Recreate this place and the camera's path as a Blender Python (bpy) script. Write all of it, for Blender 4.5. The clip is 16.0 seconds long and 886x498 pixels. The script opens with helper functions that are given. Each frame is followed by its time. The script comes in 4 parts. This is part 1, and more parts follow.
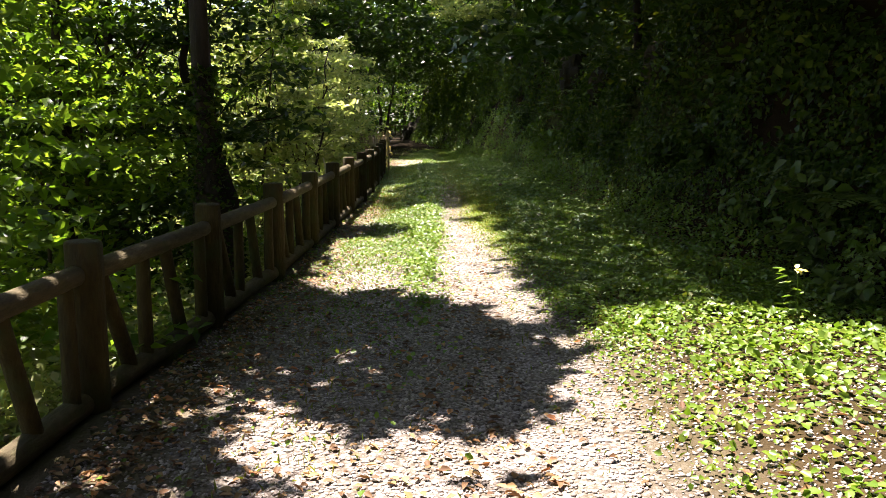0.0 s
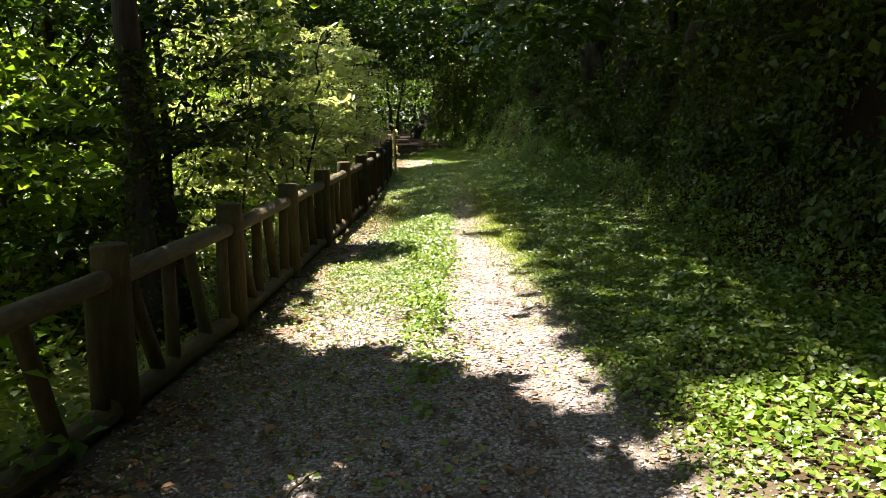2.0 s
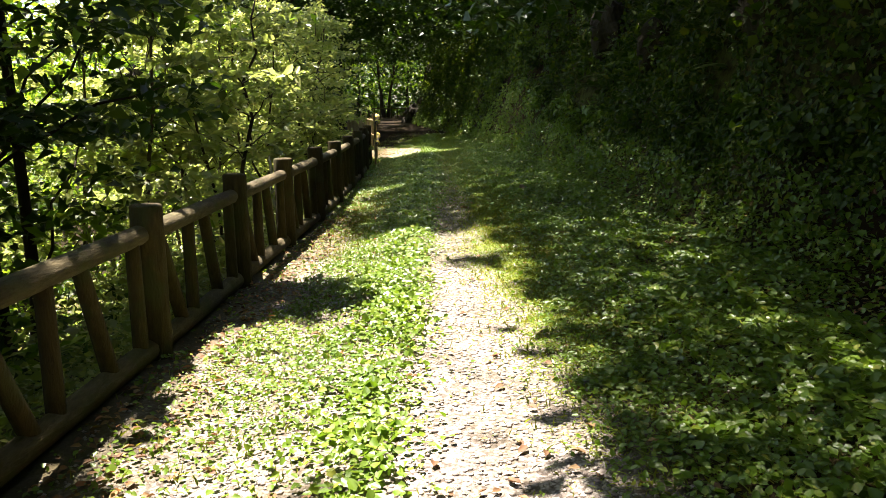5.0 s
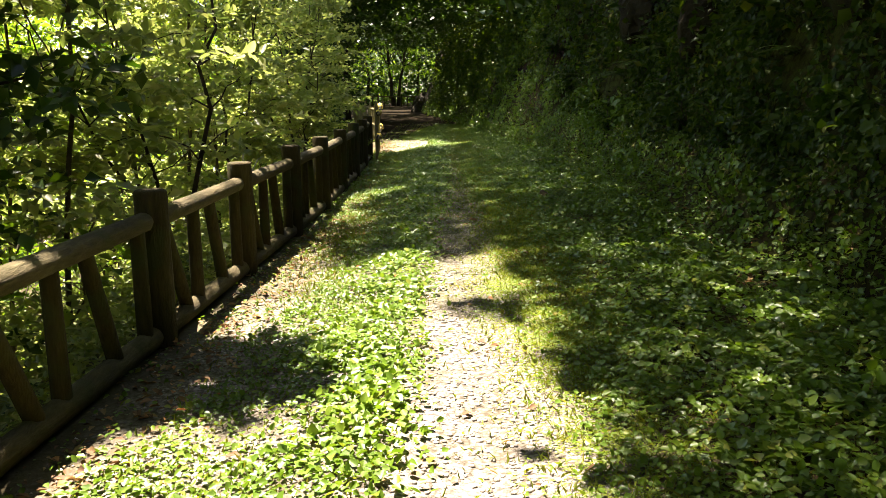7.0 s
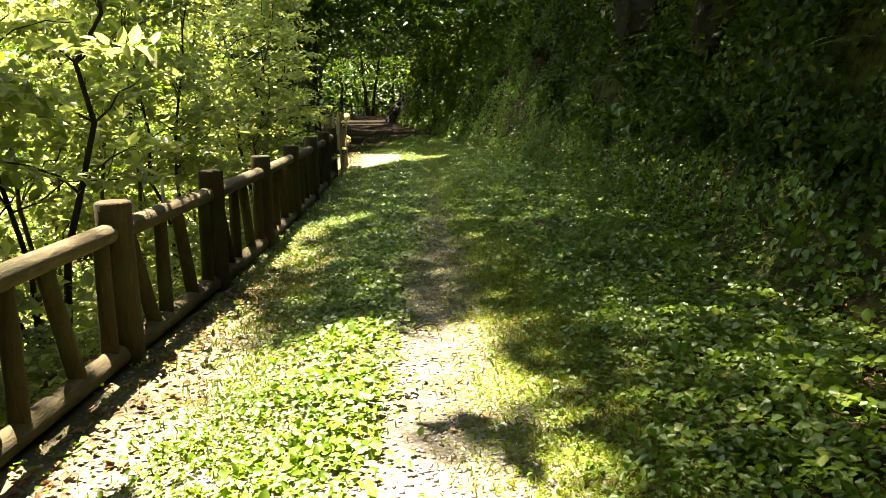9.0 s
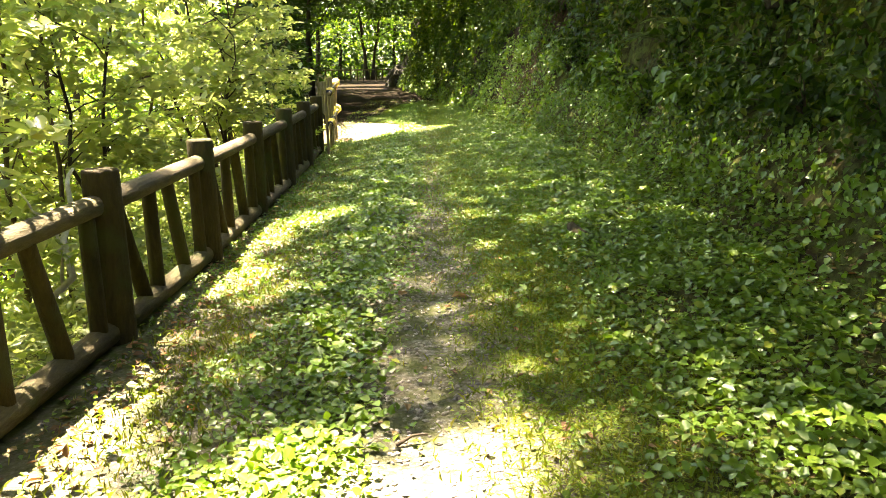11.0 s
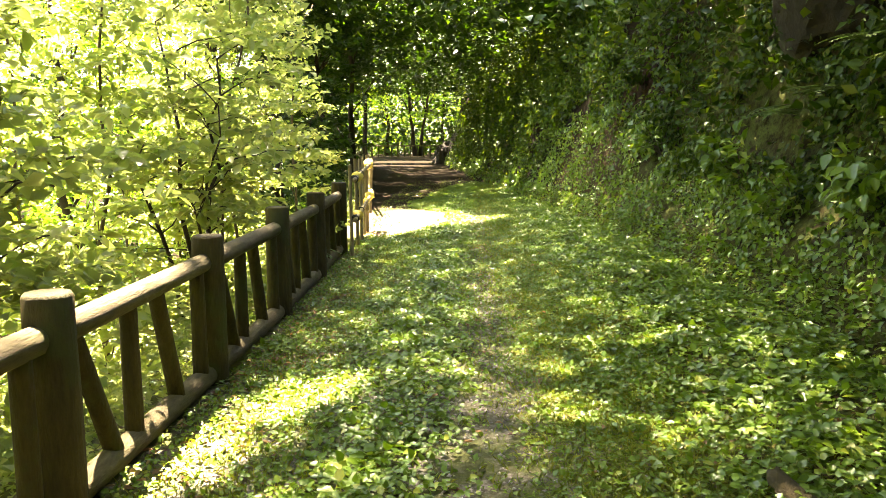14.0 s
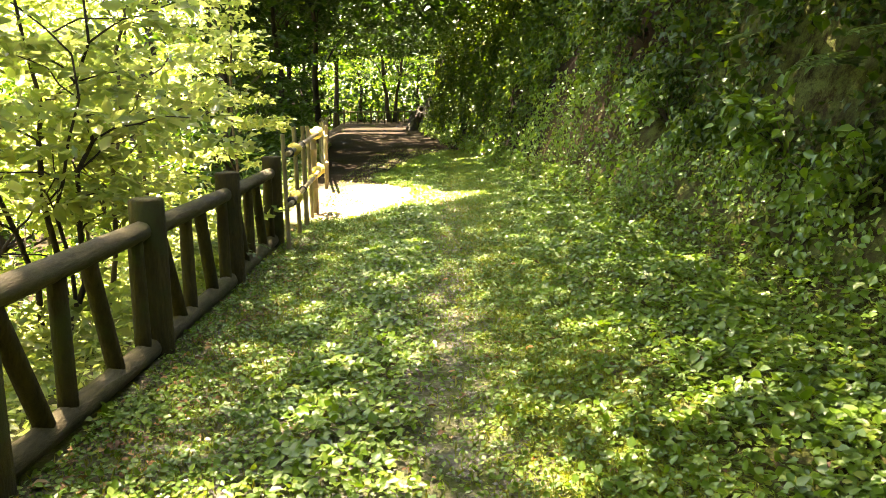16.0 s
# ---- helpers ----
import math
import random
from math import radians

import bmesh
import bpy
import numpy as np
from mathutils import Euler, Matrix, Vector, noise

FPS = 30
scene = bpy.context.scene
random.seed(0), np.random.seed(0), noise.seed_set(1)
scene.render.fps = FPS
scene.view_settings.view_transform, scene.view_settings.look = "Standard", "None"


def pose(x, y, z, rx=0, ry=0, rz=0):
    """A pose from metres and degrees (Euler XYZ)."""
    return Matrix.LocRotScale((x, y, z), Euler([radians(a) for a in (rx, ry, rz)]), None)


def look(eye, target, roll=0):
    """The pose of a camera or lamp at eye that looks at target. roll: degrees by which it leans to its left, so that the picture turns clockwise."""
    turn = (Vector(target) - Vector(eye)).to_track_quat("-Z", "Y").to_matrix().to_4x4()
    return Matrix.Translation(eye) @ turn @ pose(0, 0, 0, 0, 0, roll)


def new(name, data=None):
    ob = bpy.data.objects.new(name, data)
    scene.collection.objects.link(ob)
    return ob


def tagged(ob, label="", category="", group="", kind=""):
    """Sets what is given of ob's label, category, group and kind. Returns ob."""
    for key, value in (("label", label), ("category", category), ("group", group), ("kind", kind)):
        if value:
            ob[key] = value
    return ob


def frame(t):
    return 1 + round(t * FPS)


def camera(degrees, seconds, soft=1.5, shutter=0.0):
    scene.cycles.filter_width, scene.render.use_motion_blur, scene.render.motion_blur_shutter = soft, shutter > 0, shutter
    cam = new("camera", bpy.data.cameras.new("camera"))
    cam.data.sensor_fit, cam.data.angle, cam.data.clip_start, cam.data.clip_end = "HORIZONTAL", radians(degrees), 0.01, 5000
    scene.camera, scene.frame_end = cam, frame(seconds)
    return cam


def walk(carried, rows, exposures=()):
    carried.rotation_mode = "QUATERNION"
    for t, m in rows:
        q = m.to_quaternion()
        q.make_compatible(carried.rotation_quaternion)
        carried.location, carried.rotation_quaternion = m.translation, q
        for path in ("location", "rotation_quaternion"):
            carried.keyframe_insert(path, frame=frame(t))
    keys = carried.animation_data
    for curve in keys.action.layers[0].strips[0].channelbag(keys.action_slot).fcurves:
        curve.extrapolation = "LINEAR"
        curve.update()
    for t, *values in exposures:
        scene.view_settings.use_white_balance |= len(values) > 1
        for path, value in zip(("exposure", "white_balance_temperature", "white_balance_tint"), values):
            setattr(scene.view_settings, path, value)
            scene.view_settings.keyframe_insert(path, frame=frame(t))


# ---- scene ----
cam = camera(58.3, 16.0, soft=0.75)
EXPOSURES = [(0.0, 2.6, 6500, 26), (4.0, 2.75, 6600, 22), (8.0, 2.98, 7300, 18), (10.5, 4.35, 7500, 18), (12.5, 4.8, 7800, 20), (16.0, 4.8, 7800, 22)]
METRES, EYE, TILT, LEAN, TURN = 16.5, 1.5, 0.0, -4.0, -0.6
ROWS = [
    (0.0, 0.0, 0.0, 0.0, -0.52, -9.39, 3.16),
    (0.5, -0.0013, 0.0284, 0.0004, -0.85, -9.37, 3.21),
    (1.0, -0.0005, 0.0594, -0.0005, -1.16, -9.66, 3.28),
    (1.5, 0.0022, 0.0885, -0.0011, 1.23, -8.99, 3.68),
    (2.0, 0.0024, 0.1203, -0.0011, 0.3, -9.52, 4.23),
    (2.5, 0.0056, 0.153, -0.0018, -0.89, -9.47, 4.57),
    (3.0, 0.0057, 0.1848, -0.004, -0.15, -9.65, 4.49),
    (3.5, 0.0059, 0.2159, -0.0045, -0.74, -10.46, 4.97),
    (4.0, 0.011, 0.2504, -0.0053, 0.29, -10.59, 4.65),
    (6.5, 0.0162, 0.4037, -0.0072, -0.5, -10.98, 4.99),
    (7.0, 0.0185, 0.4336, -0.0067, 0.9, -11.39, 4.29),
    (7.5, 0.0168, 0.4649, -0.0061, 0.26, -11.04, 4.58),
    (8.0, 0.0186, 0.4974, -0.0079, -0.2, -10.29, 4.38),
    (10.5, 0.0204, 0.6516, -0.0096, -1.58, -12.83, 5.19),
    (11.0, 0.0221, 0.6844, -0.0095, -0.58, -13.41, 4.82),
    (11.5, 0.0187, 0.7172, -0.0106, 0.14, -13.79, 4.87),
    (12.0, 0.0159, 0.7479, -0.0116, -0.95, -14.2, 4.87),
    (12.5, 0.016, 0.7801, -0.008, 0.44, -13.7, 4.51),
    (13.0, 0.0142, 0.8132, -0.0045, 1.09, -10.05, 3.84),
    (13.5, 0.0164, 0.844, -0.0049, 1.54, -7.98, 4.32),
    (14.0, 0.0164, 0.8732, -0.0066, 2.87, -7.85, 4.18),
    (14.5, 0.015, 0.9036, -0.0081, 1.73, -8.37, 4.34),
    (15.0, 0.0202, 0.9353, -0.0091, 1.72, -8.75, 4.73),
    (15.5, 0.0217, 0.9664, -0.0105, 2.4, -9.15, 4.36),
    (16.0, 0.023, 0.997, -0.0099, 1.3, -10.37, 4.55),
]
walk(cam, [(t, pose(0, 0, EYE, TILT, LEAN, TURN) @ pose(METRES * x, METRES * y, METRES * z, 90 + pitch, roll, yaw)) for t, x, y, z, yaw, pitch, roll in ROWS], EXPOSURES)

# ---- world and sun ----
SUN = Vector((-0.24, 0.30, 1.0)).normalized()
world = bpy.data.worlds.new("sky")
scene.world = world
world.use_nodes = True
wn = world.node_tree
sky = wn.nodes.new("ShaderNodeTexSky")
sky.sky_type, sky.sun_disc = "NISHITA", False
sky.sun_elevation = math.asin(SUN.z)
sky.sun_rotation = math.atan2(SUN.x, SUN.y)
wn.links.new(sky.outputs[0], wn.nodes["Background"].inputs[0])
wn.nodes["Background"].inputs[1].default_value = 0.05
sun = new("sun", bpy.data.lights.new("sun", "SUN"))
sun.data.energy, sun.data.angle, sun.data.color = 5.0, radians(0.5), (1.0, 0.95, 0.86)
sun.matrix_world = look((0, 0, 30), Vector((0, 0, 30)) - SUN)


# ---- materials ----
def material(name):
    m = bpy.data.materials.new(name)
    m.use_nodes = True
    n = m.node_tree.nodes
    return m, n, m.node_tree.links, n["Principled BSDF"]


def ramp(n, links, source, stops):
    r = n.new("ShaderNodeValToRGB")
    while len(r.color_ramp.elements) < len(stops):
        r.color_ramp.elements.new(0.5)
    for e, (p, c) in zip(r.color_ramp.elements, stops):
        e.position, e.color = p, (*c, 1)
    links.new(source, r.inputs[0])
    return r.outputs[0]


def noise_of(n, links, scale, detail=4.0, rough=0.6, coords=None):
    t = n.new("ShaderNodeTexNoise")
    t.inputs["Scale"].default_value, t.inputs["Detail"].default_value, t.inputs["Roughness"].default_value = scale, detail, rough
    links.new(coords or n.new("ShaderNodeTexCoord").outputs["Object"], t.inputs["Vector"])
    return t.outputs["Fac"]


def mixed(n, links, kind, fac, a, b):
    m = n.new("ShaderNodeMix")
    m.data_type, m.blend_type = "RGBA", kind
    if isinstance(fac, float):
        m.inputs[0].default_value = fac
    else:
        links.new(fac, m.inputs[0])
    for socket, v in ((m.inputs[6], a), (m.inputs[7], b)):
        if isinstance(v, tuple):
            socket.default_value = (*v, 1)
        else:
            links.new(v, socket)
    return m.outputs[2]


def bumped(n, links, bsdf, height, strength, distance):
    b = n.new("ShaderNodeBump")
    b.inputs["Strength"].default_value, b.inputs["Distance"].default_value = strength, distance
    links.new(height, b.inputs["Height"])
    links.new(b.outputs[0], bsdf.inputs["Normal"])


def leaf_material(name, stops, through_colour, translucent=0.4, rough=0.45, patch=0.6, gloss=0.3):
    """Leaf green that varies leaf by leaf and in broad patches, with light coming through the blade."""
    m, n, links, bsdf = material(name)
    geo = n.new("ShaderNodeNewGeometry")
    tone = ramp(n, links, geo.outputs["Random Per Island"], stops)
    broad = ramp(n, links, noise_of(n, links, patch, 3.0), [(0.3, (0.72, 0.78, 0.6)), (0.7, (1.15, 1.1, 1.0))])
    colour = mixed(n, links, "MULTIPLY", 1.0, tone, broad)
    links.new(colour, bsdf.inputs["Base Color"])
    bsdf.inputs["Roughness"].default_value = rough
    bsdf.inputs["Specular IOR Level"].default_value = gloss
    tr = n.new("ShaderNodeBsdfTranslucent")
    links.new(mixed(n, links, "MULTIPLY", 1.0, colour, through_colour), tr.inputs[0])
    mix = n.new("ShaderNodeMixShader")
    mix.inputs[0].default_value = translucent
    links.new(bsdf.outputs[0], mix.inputs[1])
    links.new(tr.outputs[0], mix.inputs[2])
    links.new(mix.outputs[0], n["Material Output"].inputs[0])
    return m


def solid_material(name, stops, scale, rough=0.85, bump=0.5, dist=0.01, stretch=None, island=None, fine=60.0, stain=None):
    """Earth, stone, bark or wood: colour by coarse noise, broken by fine noise, with relief."""
    m, n, links, bsdf = material(name)
    coords = n.new("ShaderNodeTexCoord").outputs["Object"]
    if stretch:
        mp = n.new("ShaderNodeMapping")
        mp.inputs["Scale"].default_value = stretch
        links.new(coords, mp.inputs[0])
        coords = mp.outputs[0]
    coarse = noise_of(n, links, scale, 6.0, 0.65, coords)
    grain = noise_of(n, links, fine, 5.0, 0.7, coords)
    colour = ramp(n, links, coarse, stops)
    colour = mixed(n, links, "MULTIPLY", 0.7, colour, ramp(n, links, grain, [(0.3, (0.55, 0.55, 0.55)), (0.7, (1.2, 1.2, 1.2))]))
    if island:
        geo = n.new("ShaderNodeNewGeometry")
        colour = mixed(n, links, "MULTIPLY", 1.0, colour, ramp(n, links, geo.outputs["Random Per Island"], island))
    if stain:
        spot = ramp(n, links, noise_of(n, links, stain[0], 4.0), [(stain[1], (0, 0, 0)), (stain[1] + 0.12, (1, 1, 1))])
        colour = mixed(n, links, "MIX", spot, colour, stain[2])
    links.new(colour, bsdf.inputs["Base Color"])
    bsdf.inputs["Roughness"].default_value = rough
    bsdf.inputs["Specular IOR Level"].default_value = 0.25
    bumped(n, links, bsdf, grain, bump, dist)
    return m


WEED = leaf_material("weed_leaf", [(0.0, (0.079, 0.145, 0.012)), (0.6, (0.102, 0.175, 0.015)), (0.92, (0.140, 0.205, 0.022)), (1.0, (0.223, 0.240, 0.037))], (1.5, 1.6, 0.7), 0.3, 0.4, 0.9, 0.4)
GRASS = leaf_material("grass_blade", [(0.0, (0.120, 0.165, 0.016)), (0.6, (0.180, 0.205, 0.024)), (1.0, (0.280, 0.250, 0.056))], (1.4, 1.5, 0.6), 0.35, 0.5, 0.7)
TURF = leaf_material("turf_blade", [(0.0, (0.120, 0.190, 0.016)), (0.6, (0.175, 0.235, 0.024)), (1.0, (0.260, 0.270, 0.05))], (1.4, 1.5, 0.6), 0.35, 0.5, 0.7)
# vine green set dark, so its colour carries the bank's deep shade
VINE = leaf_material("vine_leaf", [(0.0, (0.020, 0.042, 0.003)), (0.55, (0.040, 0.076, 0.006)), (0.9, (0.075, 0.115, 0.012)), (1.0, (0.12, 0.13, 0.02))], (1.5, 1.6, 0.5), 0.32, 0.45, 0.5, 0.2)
# leaf green darkened for crowns in shade; the shade is in the colour
SHADED_LEAF = leaf_material("shaded_leaf", [(0.0, (0.019, 0.045, 0.004)), (0.6, (0.032, 0.067, 0.006)), (1.0, (0.052, 0.084, 0.009))], (1.4, 1.6, 0.6), 0.3, 0.45, 0.4)
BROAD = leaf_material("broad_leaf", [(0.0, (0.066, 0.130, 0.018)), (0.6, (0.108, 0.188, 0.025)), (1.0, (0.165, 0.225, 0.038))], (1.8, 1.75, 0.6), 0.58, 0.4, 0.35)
# leaf green paled for growth in the sun; the sunlight is in the colour
SUNLIT_LEAF = leaf_material("sunlit_leaf", [(0.0, (0.145, 0.200, 0.056)), (0.6, (0.230, 0.270, 0.088)), (1.0, (0.310, 0.320, 0.140))], (1.65, 1.62, 1.15), 0.55, 0.38, 0.5, 0.5)
# very translucent, so the unseen high crowns pass soft light to the ground
HIGH = leaf_material("high_crown_leaf", [(0.0, (0.085, 0.14, 0.02)), (0.6, (0.115, 0.175, 0.024)), (1.0, (0.15, 0.20, 0.032))], (2.2, 2.1, 0.8), 0.6, 0.45, 0.35)
FERN = leaf_material("fern_frond", [(0.0, (0.059, 0.102, 0.019)), (1.0, (0.118, 0.163, 0.038))], (1.4, 1.5, 0.6), 0.35, 0.45, 0.8)
DRYLEAF = leaf_material("fallen_leaf", [(0.0, (0.10, 0.05, 0.025)), (0.5, (0.20, 0.11, 0.05)), (0.85, (0.32, 0.22, 0.11)), (1.0, (0.42, 0.16, 0.06))], (1.2, 1.0, 0.7), 0.15, 0.7, 0.8)
GRAVEL = solid_material("gravel", [(0.3, (0.25, 0.22, 0.185)), (0.7, (0.43, 0.39, 0.335))], 8.0, 0.85, 0.4, 0.004, island=[(0.0, (0.55, 0.52, 0.5)), (0.5, (0.95, 0.93, 0.9)), (1.0, (1.25, 1.22, 1.18))], fine=120.0)
def track_earth():
    """Earth that turns to pale trodden gravel along the wheel tracks."""
    m = solid_material("track_earth", [(0.25, (0.048, 0.038, 0.020)), (0.5, (0.105, 0.088, 0.050)), (0.75, (0.18, 0.16, 0.105))], 1.6, 0.95, 0.9, 0.02, fine=45.0, stain=(0.6, 0.56, (0.06, 0.065, 0.02)))
    n, links = m.node_tree.nodes, m.node_tree.links
    bsdf = n["Principled BSDF"]
    earth = bsdf.inputs["Base Color"].links[0].from_socket
    coords = n.new("ShaderNodeTexCoord").outputs["Object"]
    cell = n.new("ShaderNodeTexVoronoi")
    cell.inputs["Scale"].default_value = 48.0
    blur = n.new("ShaderNodeTexNoise")
    blur.inputs["Scale"].default_value, blur.inputs["Detail"].default_value = 30.0, 3.0
    links.new(coords, blur.inputs["Vector"])
    bent = n.new("ShaderNodeVectorMath")
    bent.operation = "MULTIPLY_ADD"
    bent.inputs[1].default_value = (0.035, 0.035, 0.035)
    links.new(blur.outputs["Color"], bent.inputs[0])
    links.new(coords, bent.inputs[2])
    links.new(bent.outputs[0], cell.inputs["Vector"])
    sep = n.new("ShaderNodeSeparateColor")
    links.new(cell.outputs["Color"], sep.inputs[0])
    pebble = ramp(n, links, sep.outputs[0], [(0.0, (0.13, 0.11, 0.09)), (0.5, (0.28, 0.25, 0.215)), (1.0, (0.44, 0.405, 0.355))])
    gap = ramp(n, links, cell.outputs["Distance"], [(0.3, (1, 1, 1)), (0.75, (0.5, 0.47, 0.43))])
    pebble = mixed(n, links, "MULTIPLY", 1.0, pebble, gap)
    xyz = n.new("ShaderNodeSeparateXYZ")
    links.new(coords, xyz.inputs[0])
    zone = None
    for socket, stops in ((0, [(-1.35, 0), (-0.9, 1), (0.85, 1), (1.25, 0)]), (1, [(-4, 1), (12, 1), (15.5, 0.6), (25, 0.4), (27, 0.9), (30, 0.8), (31.5, 0)])):
        lo, hi = stops[0][0], stops[-1][0]
        mr = n.new("ShaderNodeMapRange")
        mr.inputs["From Min"].default_value, mr.inputs["From Max"].default_value = lo, hi
        links.new(xyz.outputs[socket], mr.inputs["Value"])
        r = ramp(n, links, mr.outputs[0], [((q - lo) / (hi - lo), (v, v, v)) for q, v in stops])
        zone = r if zone is None else mixed(n, links, "MULTIPLY", 1.0, zone, r)
    patchy = ramp(n, links, noise_of(n, links, 2.4, 5.0, 0.7, coords), [(0.36, (0.35, 0.35, 0.35)), (0.56, (1, 1, 1))])
    # the earth gets darker past y 30
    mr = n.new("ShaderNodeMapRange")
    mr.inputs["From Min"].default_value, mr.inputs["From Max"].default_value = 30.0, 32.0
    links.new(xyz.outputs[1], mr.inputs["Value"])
    darkened_earth = mixed(n, links, "MULTIPLY", mr.outputs[0], earth, (0.17, 0.14, 0.11))
    # and darker again towards and up the bank
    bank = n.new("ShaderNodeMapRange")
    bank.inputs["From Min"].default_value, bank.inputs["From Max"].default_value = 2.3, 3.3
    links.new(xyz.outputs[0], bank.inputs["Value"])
    darkened_earth = mixed(n, links, "MULTIPLY", bank.outputs[0], darkened_earth, (0.35, 0.28, 0.2))
    # shade in the gaps between the verge weeds, painted into the earth
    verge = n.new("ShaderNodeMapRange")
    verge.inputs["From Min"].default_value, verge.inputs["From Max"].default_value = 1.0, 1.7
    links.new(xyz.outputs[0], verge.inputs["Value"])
    darkened_earth = mixed(n, links, "MULTIPLY", verge.outputs[0], darkened_earth, (0.5, 0.42, 0.32))
    base = mixed(n, links, "MIX", mixed(n, links, "MULTIPLY", 1.0, zone, patchy), darkened_earth, pebble)
    # low moss and cropped grass creep over the track further on
    ms = n.new("ShaderNodeMapRange")
    ms.inputs["From Min"].default_value, ms.inputs["From Max"].default_value = 11.5, 15.0
    links.new(xyz.outputs[1], ms.inputs["Value"])
    fade = n.new("ShaderNodeMapRange")
    fade.inputs["From Min"].default_value, fade.inputs["From Max"].default_value = 27.5, 26.5
    links.new(xyz.outputs[1], fade.inputs["Value"])
    spots = ramp(n, links, noise_of(n, links, 7.0, 6.0, 0.75, coords), [(0.40, (0, 0, 0)), (0.56, (0.85, 0.85, 0.85))])
    mask = mixed(n, links, "MULTIPLY", 1.0, mixed(n, links, "MULTIPLY", 1.0, spots, ms.outputs[0]), fade.outputs[0])
    green = ramp(n, links, noise_of(n, links, 60.0, 4.0, 0.7, coords), [(0.3, (0.03, 0.042, 0.009)), (0.7, (0.09, 0.10, 0.022))])
    turf = ramp(n, links, noise_of(n, links, 90.0, 4.0, 0.75, coords), [(0.3, (0.06, 0.075, 0.012)), (0.7, (0.20, 0.20, 0.045))])
    strip = n.new("ShaderNodeMapRange")
    strip.inputs["From Min"].default_value, strip.inputs["From Max"].default_value = 0.6, 1.7
    links.new(xyz.outputs[0], strip.inputs["Value"])
    band = ramp(n, links, strip.outputs[0], [(0.0, (0, 0, 0)), (0.25, (1, 1, 1)), (0.7, (1, 1, 1)), (1.0, (0, 0, 0))])
    green = mixed(n, links, "MIX", band, green, turf)
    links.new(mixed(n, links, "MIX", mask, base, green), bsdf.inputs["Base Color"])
    bsdf.inputs["Specular IOR Level"].default_value = 0.06
    return m


TRACK = track_earth()
LOG = solid_material("log_concrete", [(0.25, (0.026, 0.019, 0.005)), (0.6, (0.058, 0.042, 0.012)), (0.85, (0.105, 0.078, 0.026))], 5.0, 0.85, 1.0, 0.014, stretch=(1, 1, 0.22), fine=40.0, stain=(3.0, 0.52, (0.04, 0.042, 0.012)))
RAIL = solid_material("rail_concrete", [(0.25, (0.040, 0.031, 0.013)), (0.55, (0.092, 0.074, 0.033)), (0.85, (0.20, 0.168, 0.088))], 5.0, 0.85, 1.0, 0.014, stretch=(1, 0.22, 1), fine=40.0, stain=(3.0, 0.55, (0.06, 0.06, 0.02)))
BARK = solid_material("bark", [(0.3, (0.021, 0.015, 0.011)), (0.6, (0.045, 0.033, 0.024)), (0.85, (0.078, 0.063, 0.048))], 6.0, 0.95, 1.0, 0.02, stretch=(1, 1, 0.2), fine=30.0)
TWIG = solid_material("twig_bark", [(0.3, (0.05, 0.035, 0.02)), (0.7, (0.10, 0.075, 0.05))], 9.0, 0.9, 0.4, 0.004)
BAMBOO = solid_material("bamboo", [(0.3, (0.15, 0.11, 0.05)), (0.7, (0.27, 0.21, 0.11))], 7.0, 0.5, 0.3, 0.003, stretch=(1, 1, 0.15), fine=50.0)
ROCK = solid_material("rock", [(0.3, (0.016, 0.013, 0.006)), (0.7, (0.042, 0.033, 0.017))], 1.5, 0.9, 1.0, 0.05, fine=14.0, stain=(0.9, 0.55, (0.045, 0.06, 0.02)))
CLIFF = solid_material("bank_clay", [(0.3, (0.014, 0.010, 0.003)), (0.6, (0.030, 0.021, 0.007)), (0.8, (0.052, 0.037, 0.014))], 2.5, 0.95, 1.0, 0.04, fine=18.0, stain=(1.6, 0.58, (0.035, 0.045, 0.014)))
TAPE = solid_material("yellow_rope", [(0.3, (0.62, 0.44, 0.06)), (0.7, (0.75, 0.58, 0.14))], 20.0, 0.7, 0.6, 0.004, fine=200.0)
TIE = solid_material("black_cord", [(0.3, (0.015, 0.014, 0.013)), (0.7, (0.03, 0.03, 0.028))], 20.0, 0.8, 0.5, 0.003)
DEAD = solid_material("dead_wood", [(0.3, (0.30, 0.27, 0.23)), (0.7, (0.48, 0.45, 0.40))], 8.0, 0.85, 0.5, 0.005, fine=50.0)
PETAL = leaf_material("yellow_petal", [(0.0, (0.62, 0.55, 0.18)), (1.0, (0.75, 0.70, 0.35))], (1.2, 1.2, 0.8), 0.4, 0.5, 1.0)

rng = np.random.default_rng(7)


# ---- mesh helpers ----
def array_mesh(name, verts, tris, mat):
    me = bpy.data.meshes.new(name)
    verts, tris = np.asarray(verts, np.float32), np.asarray(tris, np.int32)
    me.vertices.add(len(verts))
    me.vertices.foreach_set("co", verts.ravel())
    k = tris.shape[1]
    me.loops.add(tris.size)
    me.loops.foreach_set("vertex_index", tris.ravel())
    me.polygons.add(len(tris))
    me.polygons.foreach_set("loop_start", np.arange(0, tris.size, k, dtype=np.int32))
    me.update(calc_edges=True)
    me.validate()
    me.materials.append(mat)
    return me


def unit(v):
    return v / np.maximum(np.linalg.norm(v, axis=-1, keepdims=True), 1e-9)


